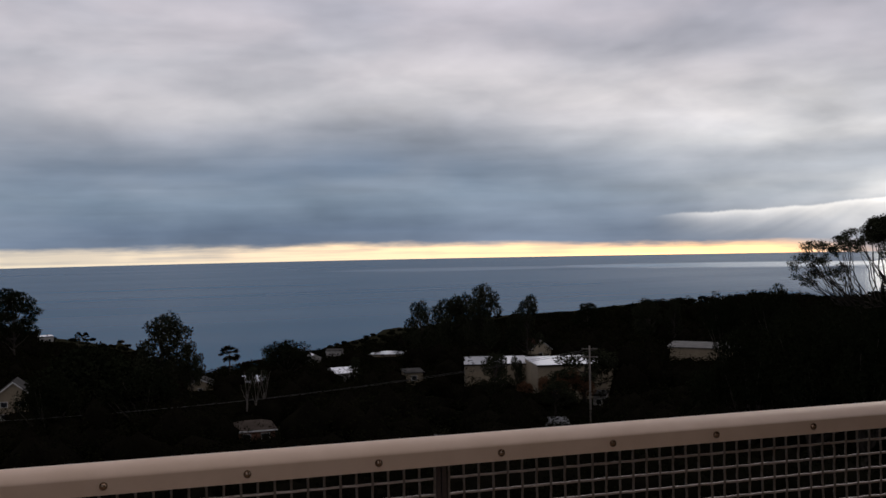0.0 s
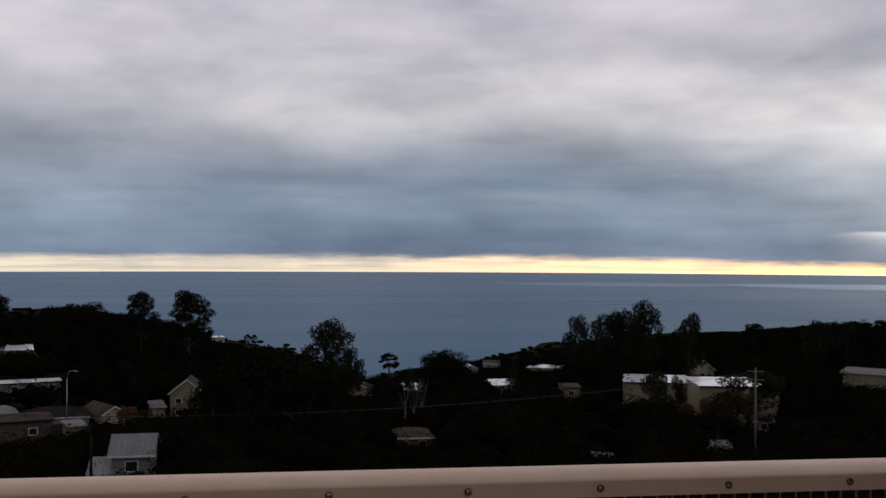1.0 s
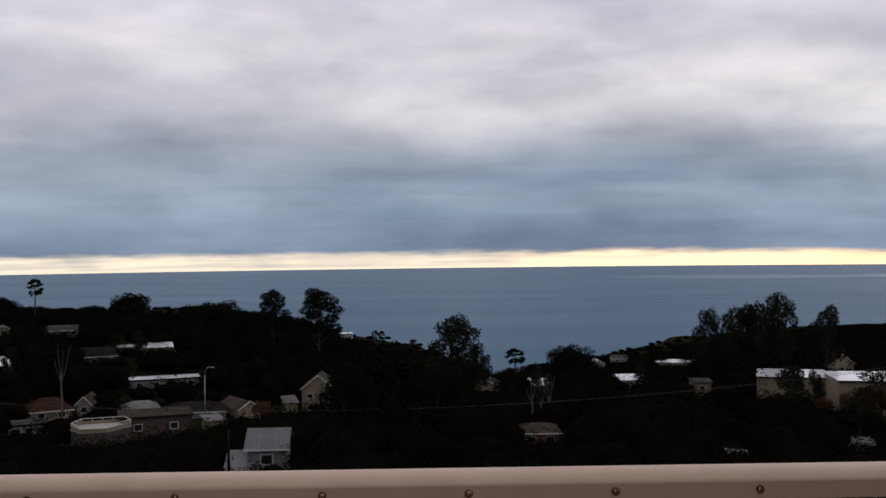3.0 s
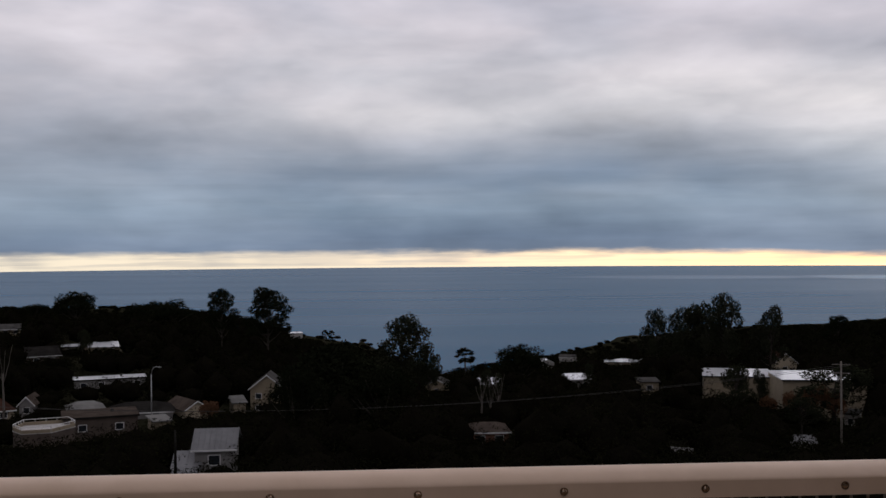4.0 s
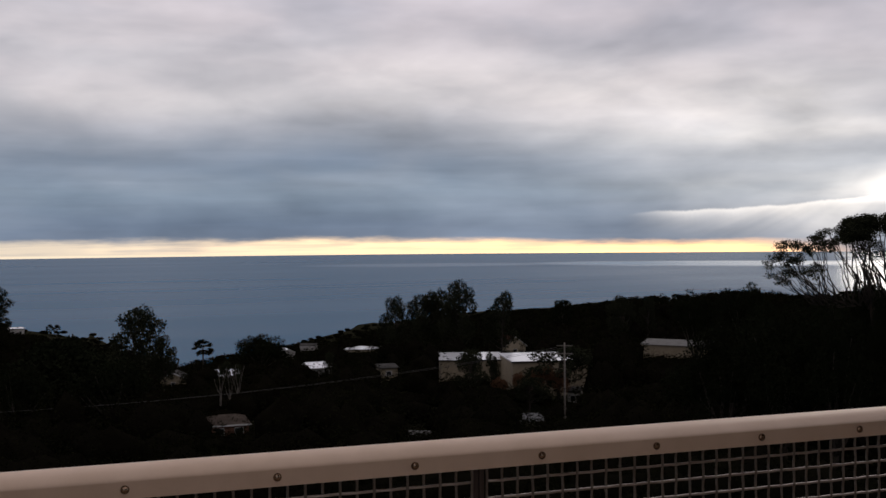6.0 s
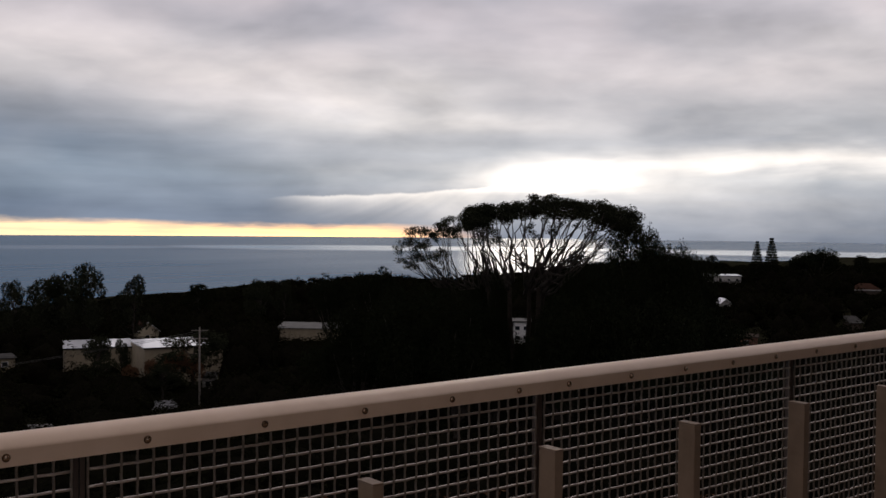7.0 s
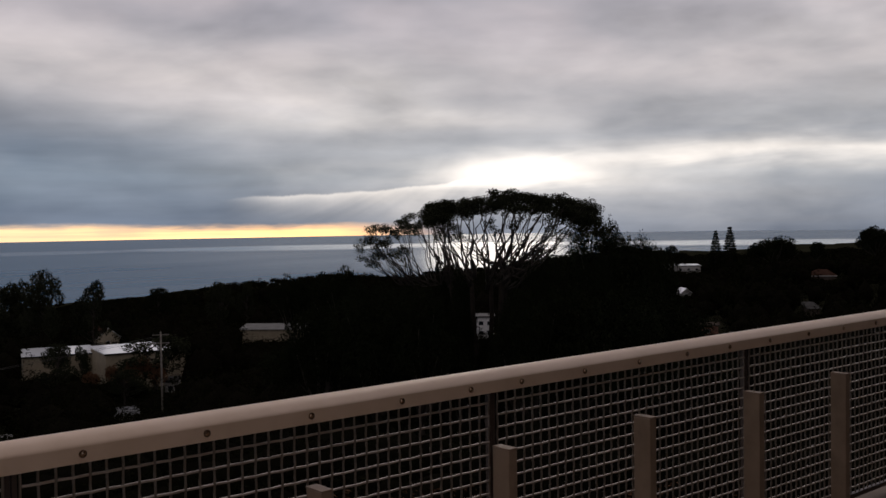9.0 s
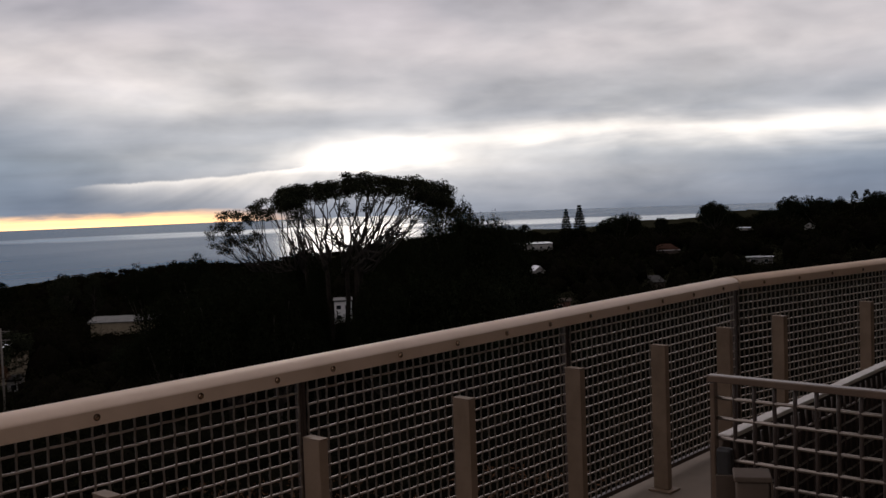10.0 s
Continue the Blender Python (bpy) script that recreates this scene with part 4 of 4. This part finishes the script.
def house(name, label, bearing, r, width, depth, eave, top, kind, wall_mat, roof_mat, wins=2, turn=0.0, skirt=2.5):
    """A house whose front faces the balcony, turned by some degrees. kind: flat, long (ridge along the front), gable (gable end in front), hip, shed."""
    home = thing(name, label, "house", "houses on the hillside",
                 Matrix.Translation(spot(bearing, r)) @ Matrix.Rotation(radians(turn - bearing), 4, "Z"))
    hw, over = width / 2, 0.45
    bm = box(-hw, 0, -skirt, hw, depth, eave)
    if kind == "gable":
        a = [bm.verts.new(p) for p in ((-hw, 0, eave), (hw, 0, eave), (0, 0, top - 0.15))]
        b = [bm.verts.new(p) for p in ((-hw, depth, eave), (hw, depth, eave), (0, depth, top - 0.15))]
        bm.faces.new(a), bm.faces.new(b[::-1])
        bm.faces.new((a[0], a[2], b[2], b[0])), bm.faces.new((a[2], a[1], b[1], b[2]))
    elif kind == "long":
        a = [bm.verts.new(p) for p in ((-hw, 0, eave), (-hw, depth, eave), (-hw, depth / 2, top - 0.15))]
        b = [bm.verts.new(p) for p in ((hw, 0, eave), (hw, depth, eave), (hw, depth / 2, top - 0.15))]
        bm.faces.new(a[::-1]), bm.faces.new(b)
        bm.faces.new((a[0], b[0], b[2], a[2])), bm.faces.new((a[2], b[2], b[1], a[1]))
    part("wall", bm, wall_mat, home)
    if kind == "flat":
        roof = part("roof", slab([(-hw - 0.3, -0.3, eave + 0.28), (hw + 0.3, -0.3, eave + 0.28), (hw + 0.3, depth + 0.3, eave + 0.42), (-hw - 0.3, depth + 0.3, eave + 0.42)], 0.28), roof_mat, home)
        part("fascia", box(-hw - 0.32, -0.36, eave - 0.05, hw + 0.32, -0.305, eave + 0.22), DARK_ROOF, roof)
        part("vent", box(hw * 0.3, depth * 0.5, eave + 0.3, hw * 0.3 + 0.5, depth * 0.5 + 0.5, eave + 0.85), GREY_ROOF, roof)
    elif kind == "gable":
        for s in (-1, 1):
            part("roof", slab([(0, -over, top), (0, depth + over, top), (s * (hw + over), depth + over, eave - 0.1), (s * (hw + over), -over, eave - 0.1)], 0.16), roof_mat, home)
            part("fascia", slab([(0, -over - 0.06, top + 0.02), (0, -over - 0.005, top + 0.02), (s * (hw + over), -over - 0.005, eave - 0.08), (s * (hw + over), -over - 0.06, eave - 0.08)], 0.26), FRAME, home)
    elif kind == "long":
        for y0, y1 in ((-over, depth / 2), (depth + over, depth / 2)):
            part("roof", slab([(-hw - over, y0, eave - 0.1), (hw + over, y0, eave - 0.1), (hw + over, y1, top), (-hw - over, y1, top)], 0.16), roof_mat, home)
        seams(home, roof_mat, width, over, eave - 0.1, top, depth / 2)
        part("fascia", box(-hw - over, -over - 0.06, eave - 0.3, hw + over, -over - 0.005, eave - 0.1), FRAME, home)
    elif kind == "hip":
        k = min(hw * 0.55, depth / 2)
        e = eave - 0.05
        c = [(-hw - over, -over, e), (hw + over, -over, e), (hw + over, depth + over, e), (-hw - over, depth + over, e)]
        r0, r1 = (-hw + k, depth / 2, top), (hw - k, depth / 2, top)
        rb = bmesh.new()
        vs = [rb.verts.new(p) for p in (*c, r0, r1)]
        for q in ((0, 1, 5, 4), (1, 2, 5), (2, 3, 4, 5), (3, 0, 4), (3, 2, 1, 0)):
            rb.faces.new([vs[i] for i in q])
        part("roof", rb, roof_mat, home)
        part("fascia", box(-hw - over, -over - 0.06, eave - 0.28, hw + over, -over - 0.005, eave - 0.05), FRAME, home)
    else:
        part("roof", slab([(-hw - over, -over, eave), (hw + over, -over, eave), (hw + over, depth + over, top), (-hw - over, depth + over, top)], 0.2), roof_mat, home)
        seams(home, roof_mat, width, over, eave, top, depth + over)
    for i in range(wins):
        x = -hw + width * (i + 0.5) / wins
        window(home, x, max(eave * 0.55, eave - 1.7), min(1.5, width / (wins + 1)), 1.3, 0.0)
        if eave > 5.5:
            window(home, x, eave - 4.4, min(1.5, width / (wins + 1)), 1.3, 0.0)
    return home


# things that stay in sight: bearing, half its angle, distance, the height down to which it shows
CLEAR = []


def stand(name, label, b, r, w, depth, eave, top, kind, wall_mat, roof_mat, wins=2, turn=0.0, shows=0.3):
    CLEAR.append((b, math.degrees(w / 2 / r), r, eave * (0.3 + 0.7 * shows)))
    fall = (EYE.z - spot(b, r).z - top) / r
    if kind in ("long", "hip"):
        top = max(top - fall * depth / 2, eave + 0.5)
    elif kind == "shed":
        top = max(top - fall * depth, eave + 0.12)
    w -= 0.6 if kind == "flat" else 0.8
    return house(name, label, b, r, w, depth, eave, top, kind, wall_mat, roof_mat, wins, turn)


stand("house", "tan two-storey building with a bright white flat roof", 19.62, 238, 15.4, 14, 6.7, 0, "flat", TAN_WALL, WHITE_ROOF, 0, 3, 0.22)
stand("house", "tan wing of a building under a white flat roof", 24.05, 227, 17.6, 15, 7.5, 0, "flat", TAN_WALL, WHITE_ROOF, 0, 14, 0.15)
stand("house", "house with a red tiled roof and pale gable end", 22.1, 375, 9.4, 9, 4.6, 8.2, "gable", CREAM_WALL, RED_ROOF, 1, 28, 0.3)
stand("house", "low house under a long white roof", 13.43, 590, 22.0, 18, 5.0, 0, "flat", TAN_WALL, WHITE_ROOF, 3, -6, 0.6)
stand("house", "small tan stucco house", 14.92, 254, 5.3, 6, 3.4, 4.4, "shed", TAN_WALL, GREY_ROOF, 1, 10, 0.1)
stand("house", "small house with a white pitched roof", 11.1, 268, 6.9, 8, 3.2, 4.7, "long", GREY_WALL, WHITE_ROOF, 2, 12, 0.4)
stand("house", "far white house near the shore", 9.3, 650, 9.5, 9, 4.9, 7.1, "gable", WHITE_WALL, WHITE_ROOF, 1, 15, 0.4)
stand("house", "far white house with a grey roof", 10.4, 660, 11, 9, 4.9, 6.9, "long", WHITE_WALL, GREY_ROOF, 2, -10, 0.4)
stand("house", "tan house with a low gable", 3.03, 350, 9.9, 9, 3.9, 5.9, "gable", TAN_WALL, GREY_ROOF, 1, -8, 0.1)
stand("house", "house with a white sloping roof among palms", 6.08, 345, 8.2, 9, 3.0, 5.2, "shed", GREY_WALL, WHITE_ROOF, 1, 5, 0.5)
stand("house", "dark red house with a brown hipped roof", 6.01, 172, 7.1, 8, 2.8, 4.5, "hip", BRICK_WALL, BROWN_ROOF, 2, 6, 0.25)
stand("house", "two-storey tan house with a white-edged gable", -6.5, 239, 8.4, 9, 6.1, 9.3, "gable", TAN_WALL, GREY_ROOF, 2, -6, 0.5)
stand("house", "low tan annex with a white shed roof", -8.0, 236, 3.6, 5, 3.1, 4.7, "shed", TAN_WALL, PALE_ROOF, 0, 10, 0.1)
stand("house", "pale house with a plain gable end", -10.3, 217, 5.9, 10, 2.2, 3.9, "gable", CREAM_WALL, BROWN_ROOF, 0, 24, 0.3)
stand("house", "grey house with a ribbed metal roof", -9.42, 123, 5.3, 7.5, 3.1, 5.5, "long", GREY_WALL, METAL_ROOF, 1, -6, 0.0)
stand("house", "lean-to with a ribbed metal roof", -11.0, 121, 3.4, 5.0, 0.5, 3.0, "shed", GREY_WALL, METAL_ROOF, 0, -6, 0.0)
stand("house", "brown-roofed house with tan walls", -20.6, 222, 8.7, 9, 2.2, 4.9, "hip", TAN_WALL, RED_ROOF, 2, 8, 0.1)
stand("house", "pale house front with a small gable", -19.0, 226, 3.6, 7, 2.4, 4.2, "gable", GREY_WALL, BROWN_ROOF, 1, -14, 0.3)
stand("house", "low house with a light grey roof", -15.99, 223, 7.8, 9, 1.6, 3.6, "hip", GREY_WALL, PALE_ROOF, 1, 5, 0.5)
stand("house", "wide low house with a dark roof", -13.3, 216, 13.5, 10, 1.4, 3.6, "hip", GREY_WALL, DARK_ROOF, 2, -4, 0.5)
stand("house", "low building under a long narrow white roof", -14.8, 258, 17.0, 5, 2.6, 0, "flat", GREY_WALL, WHITE_ROOF, 4, 4, 1.0)
stand("house", "grey gabled house on the slope", -18.1, 298, 9.0, 9, 2.8, 5.4, "long", BROWN_WALL, DARK_ROOF, 2, 10, 0.5)
stand("house", "small house with a white flat roof", -16.56, 336, 8.5, 7, 2.3, 0, "flat", TAN_WALL, WHITE_ROOF, 2, 0, 0.7)
stand("house", "house with a patchy white roof", -15.09, 332, 10.4, 12, 2.8, 4.4, "shed", TAN_WALL, WHITE_ROOF, 2, -8, 0.6)
stand("house", "house with a bright white hipped roof", -23.02, 282, 7.8, 9, 2.0, 4.3, "hip", TAN_WALL, WHITE_ROOF, 1, 12, 0.4)
stand("house", "tiny far house with a white chimney end", -22.92, 381, 5.8, 7, 2.3, 3.7, "gable", TAN_WALL, GREY_ROOF, 1, 0, 0.2)
stand("house", "far low tan house", -19.96, 378, 10.3, 8, 2.3, 4.1, "long", TAN_WALL, GREY_ROOF, 3, 0, 0.5)
stand("house", "white house at the end of the ridge", -4.85, 560, 8.0, 8, 4.0, 0, "flat", WHITE_WALL, WHITE_ROOF, 2, 10, 0.1)
stand("house", "long tan house with a low roof", 31.0, 320, 22.5, 8, 5.6, 7.4, "shed", TAN_WALL, PALE_ROOF, 0, -14, 0.2)
stand("house", "white house front with two small dark windows", 42.88, 281, 5.4, 7, 7.4, 0, "flat", FRAME, PALE_ROOF, 2, 0, 0.2)
stand("house", "house with a sloping white roof", 41.62, 282, 6.3, 8, 5.8, 8.8, "shed", TAN_WALL, WHITE_ROOF, 0, 25, 0.75)
stand("house", "long white modern house on the ridge", 53.75, 505, 20.0, 14, 5.6, 0, "flat", WHITE_WALL, WHITE_ROOF, 5, 8, 0.3)
stand("house", "low red brick building", 55.16, 294, 6.7, 7, 4.0, 4.6, "shed", BRICK_WALL, BROWN_ROOF, 1, 0, 0.1)
stand("house", "house with a dull red roof", 61.18, 400, 9.6, 9, 2.4, 4.7, "hip", BROWN_WALL, RED_ROOF, 0, 10, 0.2)
stand("house", "small pale house near the ridge", 68.58, 540, 6.7, 7, 2.8, 4.6, "gable", WHITE_WALL, GREY_ROOF, 1, 0, 0.2)
stand("house", "low house with a pale roof edge", 66.03, 345, 8.8, 4, 2.0, 0, "flat", GREY_WALL, WHITE_ROOF, 2, 0, 0.8)
stand("house", "grey shed on the slope", 60.68, 322, 4.3, 6, 2.6, 4.6, "shed", BROWN_WALL, GREY_ROOF, 0, 20, 0.2)
stand("house", "small white house among trees", 54.05, 381, 4.2, 6, 2.3, 4.0, "gable", WHITE_WALL, WHITE_ROOF, 1, 20, 0.2)
stand("house", "far pale house on the skyline", 65.26, 600, 11.1, 8, 3.4, 0, "flat", WHITE_WALL, WHITE_ROOF, 3, 0, 0.2)
stand("house", "low building with a pale railed front", -21.73, 208, 7.3, 5, 2.4, 0, "flat", WHITE_WALL, GREY_ROOF, 3, 4, 0.5)


stand("house", "long brown house with a flat roof beside the terrace house", -15.3, 188, 13.0, 8, 4.6, 0, "flat", BROWN_WALL, BROWN_ROOF, 2, 3, 0.35)
stand("shed", "small shed with a pale sloping roof", -12.15, 200, 3.8, 5, 2.0, 3.2, "shed", TAN_WALL, PALE_ROOF, 0, 14, 0.5)
stand("shed", "low grey-roofed shed beside a driveway", 23.0, 192, 5.6, 6, 1.2, 2.6, "shed", GREY_WALL, METAL_ROOF, 0, 12, 0.9)
stand("shed", "low pale shed among the shrubs", 16.4, 168, 4.6, 4, 1.3, 2.1, "shed", GREY_WALL, PALE_ROOF, 0, -8, 0.9)
stand("garage", "small white garage among the trees", 25.3, 215, 3.0, 5, 3.0, 0, "flat", WHITE_WALL, GREY_ROOF, 1, -10, 0.4)


def build_deck_house():
    """A low house with a six-sided roof terrace."""
    b, r = -18.23, 180
    CLEAR.append((b, 1.9, r, 2.2))
    home = thing("house", "tan house with a six-sided white-railed roof terrace", "house", "houses on the hillside",
                 Matrix.Translation(spot(b, r)) @ Matrix.Rotation(radians(-b), 4, "Z"))
    ring = [(-4.6, 4.4), (-3.2, 0.4), (1.3, 0.0), (5.2, 4.6), (4.2, 9.0), (-3.0, 9.0)]
    bm = bmesh.new()
    lo, hi = [bm.verts.new((x, y, -2.5)) for x, y in ring], [bm.verts.new((x, y, 3.7)) for x, y in ring]
    bm.faces.new(hi)
    for i in range(6):
        j = (i + 1) % 6
        bm.faces.new((lo[i], lo[j], hi[j], hi[i]))
    part("wall", bm, BROWN_WALL, home)
    part("terrace", slab([(x * 1.03, y, 3.86) for x, y in ring], 0.15), WHITE_WALL, home)
    for i in range(6):
        j = (i + 1) % 6
        a, c = Vector((*ring[i], 3.86)), Vector((*ring[j], 3.86))
        run = c - a
        side = Matrix.Translation(a) @ Matrix.Rotation(math.atan2(run.y, run.x), 4, "Z")
        part("parapet", box(0.06, -0.06, 0.0, run.length - 0.06, 0.06, 0.55), TAN_WALL, home, m=side)
        part("hand_rail", box(0.0, -0.05, 0.95, run.length, 0.05, 1.05), FRAME, home, m=side)
        for k in range(5):
            x = 0.05 + (run.length - 0.1) * k / 4
            part("baluster", box(x - 0.04, -0.04, 0.551, x + 0.04, 0.04, 0.949), FRAME, home, m=side)


build_deck_house()

# ---- poles ----
WOOD_POLE = material("weathered_wood", (0.10, 0.085, 0.07), (0.19, 0.165, 0.14), 0.9, scale=2.0, fine=18.0, bump=0.4, depth=0.01)
LAMP_METAL = material("lamp_metal", (0.30, 0.30, 0.30), (0.42, 0.42, 0.42), 0.45, 0.5, scale=3.0, fine=20.0, bump=0.0)


def utility_pole(bearing, r, height, label, arms=True, mat=None):
    p = spot(bearing, r)
    pole = thing("utility_pole", label, "pole", "utility poles", Matrix.Translation(p) @ Matrix.Rotation(radians(-bearing), 4, "Z"))
    v, f = tube([(0, 0, -0.5), (0, 0, height * 0.5), (0, 0, height)], [0.19, 0.165, 0.13], 10)
    piece("shaft", mesh_of("shaft", v, f, mat or WOOD_POLE, True), pole)
    if arms:
        for z in (height - 0.6, height - 1.9):
            arm = part("crossarm", box(-1.3, 0.14, z, 1.3, 0.26, z + 0.13, 0.01), WOOD_POLE, pole)
            for x in (-1.15, -0.5, 0.5, 1.15):
                v, f = tube([(x, 0.2, z + 0.13), (x, 0.2, z + 0.26), (x, 0.2, z + 0.3)], [0.05, 0.06, 0.02], 8)
                piece("insulator", mesh_of("insulator", v, f, GLASS, True), arm)
    return p


first = utility_pole(24.85, 165, 16.3, "tall weathered wooden utility pole with crossarms")
utility_pole(-11.49, 119, 5.6, "short dark wooden pole beside the metal-roofed house", False, DARK_ROOF)
second = utility_pole(-31.0, 190, 14.0, "weathered wooden utility pole with crossarms")
CLEAR.append((24.85, 0.35, 165, 5.0))
for off in (-1.1, 1.1):
    a, b = Vector(first) + Vector((off, 0.2, 15.55)), Vector(second) + Vector((off, 0.2, 13.5))
    line = cable("power_line", bend(a, b, 5.0, 24, np.random.default_rng(1)), 0.022, DARK_STEEL, sides=4)
    tagged(line, "thin dark overhead power line", "cable", "power lines")


def street_lamp(bearing, r, height):
    lamp = thing("street_lamp", "grey metal street lamp with a curved arm", "street lamp", m=Matrix.Translation(spot(bearing, r)) @ Matrix.Rotation(radians(-bearing), 4, "Z"))
    v, f = tube([(0, 0, -0.4), (0, 0, height * 0.85)], [0.12, 0.08], 10)
    piece("shaft", mesh_of("shaft", v, f, LAMP_METAL, True), lamp)
    arm = [(0, 0, height * 0.85), (0.12, 0, height * 0.92), (0.45, 0, height * 0.975), (0.95, 0, height * 0.995), (1.4, 0, height * 0.985)]
    v, f = tube(arm, 0.07, 8)
    piece("arm", mesh_of("arm", v, f, LAMP_METAL, True), lamp)
    part("lamp_head", box(1.3, -0.14, height * 0.985 - 0.14, 1.95, 0.14, height * 0.985 + 0.06, 0.05), LAMP_METAL, lamp)


street_lamp(-12.7, 213, 11.0)
CLEAR.append((-12.6, 0.4, 213, 5.0))
CLEAR.append((-20.1, 0.5, 215, 11.0))

# ---- scrub and woods ----
SKYLINE = [(-40, -2.4), (-23.6, -2.4), (-18.3, -3.0), (-14.2, -3.25), (-11.7, -2.95), (-8, -3.5), (-5.5, -4.3), (-3.3, -5.15), (-1.3, -5.6), (1.5, -6.3), (3.3, -6.85), (5.3, -6.5),
           (6.6, -6.2), (8.5, -6.0), (12.2, -5.5), (14, -5.2), (21.9, -4.2), (25.4, -3.95), (28, -3.5), (31.5, -3.25), (35, -2.8), (37.2, -3.3), (42, -3.3), (46, -2.5), (49.6, -1.2),
           (51.2, -1.6), (54, -2.25), (60, -2.1), (64.7, -1.7), (67.7, -1.3), (72, -1.0), (90, -0.6)]


def build_woods():
    """All the scrub and distant woods, in one mesh of leaf sprays."""
    rng = np.random.default_rng(77)
    near, far, dry, cores, r = [], [], [], [], 7.0
    while r < 760:
        wide = 2.0 + 4.6 * min(r / 120, 1.0)
        step = math.degrees(wide * 0.70 / r)
        b = -34 + rng.random() * step
        while b < 80:
            rr = r * (1 + rng.uniform(-0.03, 0.03))
            bb = b + rng.uniform(-0.4, 0.4) * step
            b += step
            if rr > table(bb, COAST) + 5:
                continue
            p = spot(bb, rr)
            rad = wide * rng.uniform(0.55, 1.0)
            h = min(2.0 + rr * 0.05, 12.0) * rng.uniform(0.3, 1.25)
            if rr < 60:
                h = min(h, 1.0 + rr * 0.05)
            limit = math.tan(radians(table(bb, SKYLINE) - rng.random() ** 2 * 0.5))
            h = max(min(h, EYE.z + rr * limit - p.z), 0.9)
            ang = math.degrees(rad / rr)
            for cb, half, cr, shows in CLEAR:
                if abs(bb - cb) < half * 0.92 + ang * 0.38 and rr < cr + rad + 6:
                    if rr > cr - rad - 1.5:
                        h = -1
                    else:
                        h = min(h, EYE.z + rr * (spot(cb, cr).z + shows - EYE.z) / cr - p.z + rng.uniform(-0.6, 1.2 if cb < -8.5 else 0.9))
            if h < 0.5:
                continue
            rad = min(rad, 0.6 + h * 1.2)
            blob = [(p.x, p.y, p.z + h * 0.42, rad, rad, h * 0.55)]
            for k in range(6):
                a = rng.random() * 6.28
                q = rad * rng.uniform(0.28, 0.48)
                blob.append((p.x + rad * 0.7 * math.cos(a), p.y + rad * 0.7 * math.sin(a), p.z + h * rng.uniform(0.3, 0.75), q, q, min(q * 0.8, h * 0.25)))
            n = 400 if rr < 160 else 280
            (dry if rr < 45 and rng.random() < 0.35 else near if rr < 130 else far).append(leaf_cloud(blob, n, 0.08 + rr * 0.0012, rng, 0.72).reshape(-1, 4, 3)[:, :3].reshape(-1, 3))
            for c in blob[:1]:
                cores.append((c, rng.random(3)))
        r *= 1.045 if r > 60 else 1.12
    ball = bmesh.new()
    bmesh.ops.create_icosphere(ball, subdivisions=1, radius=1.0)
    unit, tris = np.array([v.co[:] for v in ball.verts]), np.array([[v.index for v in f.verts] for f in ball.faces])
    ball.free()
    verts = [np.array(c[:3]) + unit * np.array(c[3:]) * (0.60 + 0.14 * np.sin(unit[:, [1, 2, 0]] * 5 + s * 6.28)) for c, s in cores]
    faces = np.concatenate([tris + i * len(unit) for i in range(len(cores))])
    # cores coloured as shade behind the leaf sprays
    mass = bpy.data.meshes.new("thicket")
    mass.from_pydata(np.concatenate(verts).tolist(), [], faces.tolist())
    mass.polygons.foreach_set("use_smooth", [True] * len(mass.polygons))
    mass.materials.append(SHADE_CORE)
    tagged(new("thicket", mass), "inner mass of the shrubs and trees, coloured near black as shade", "vegetation", kind="stuff")
    brush = np.concatenate(dry)
    tagged(new("dry_brush", leaf_tris("dry_brush", brush, DRY)), "dry brown brush below the balcony", "vegetation", kind="stuff")
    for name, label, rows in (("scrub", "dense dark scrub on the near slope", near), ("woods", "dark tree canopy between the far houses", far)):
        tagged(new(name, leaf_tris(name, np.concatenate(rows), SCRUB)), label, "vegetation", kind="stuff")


build_woods()
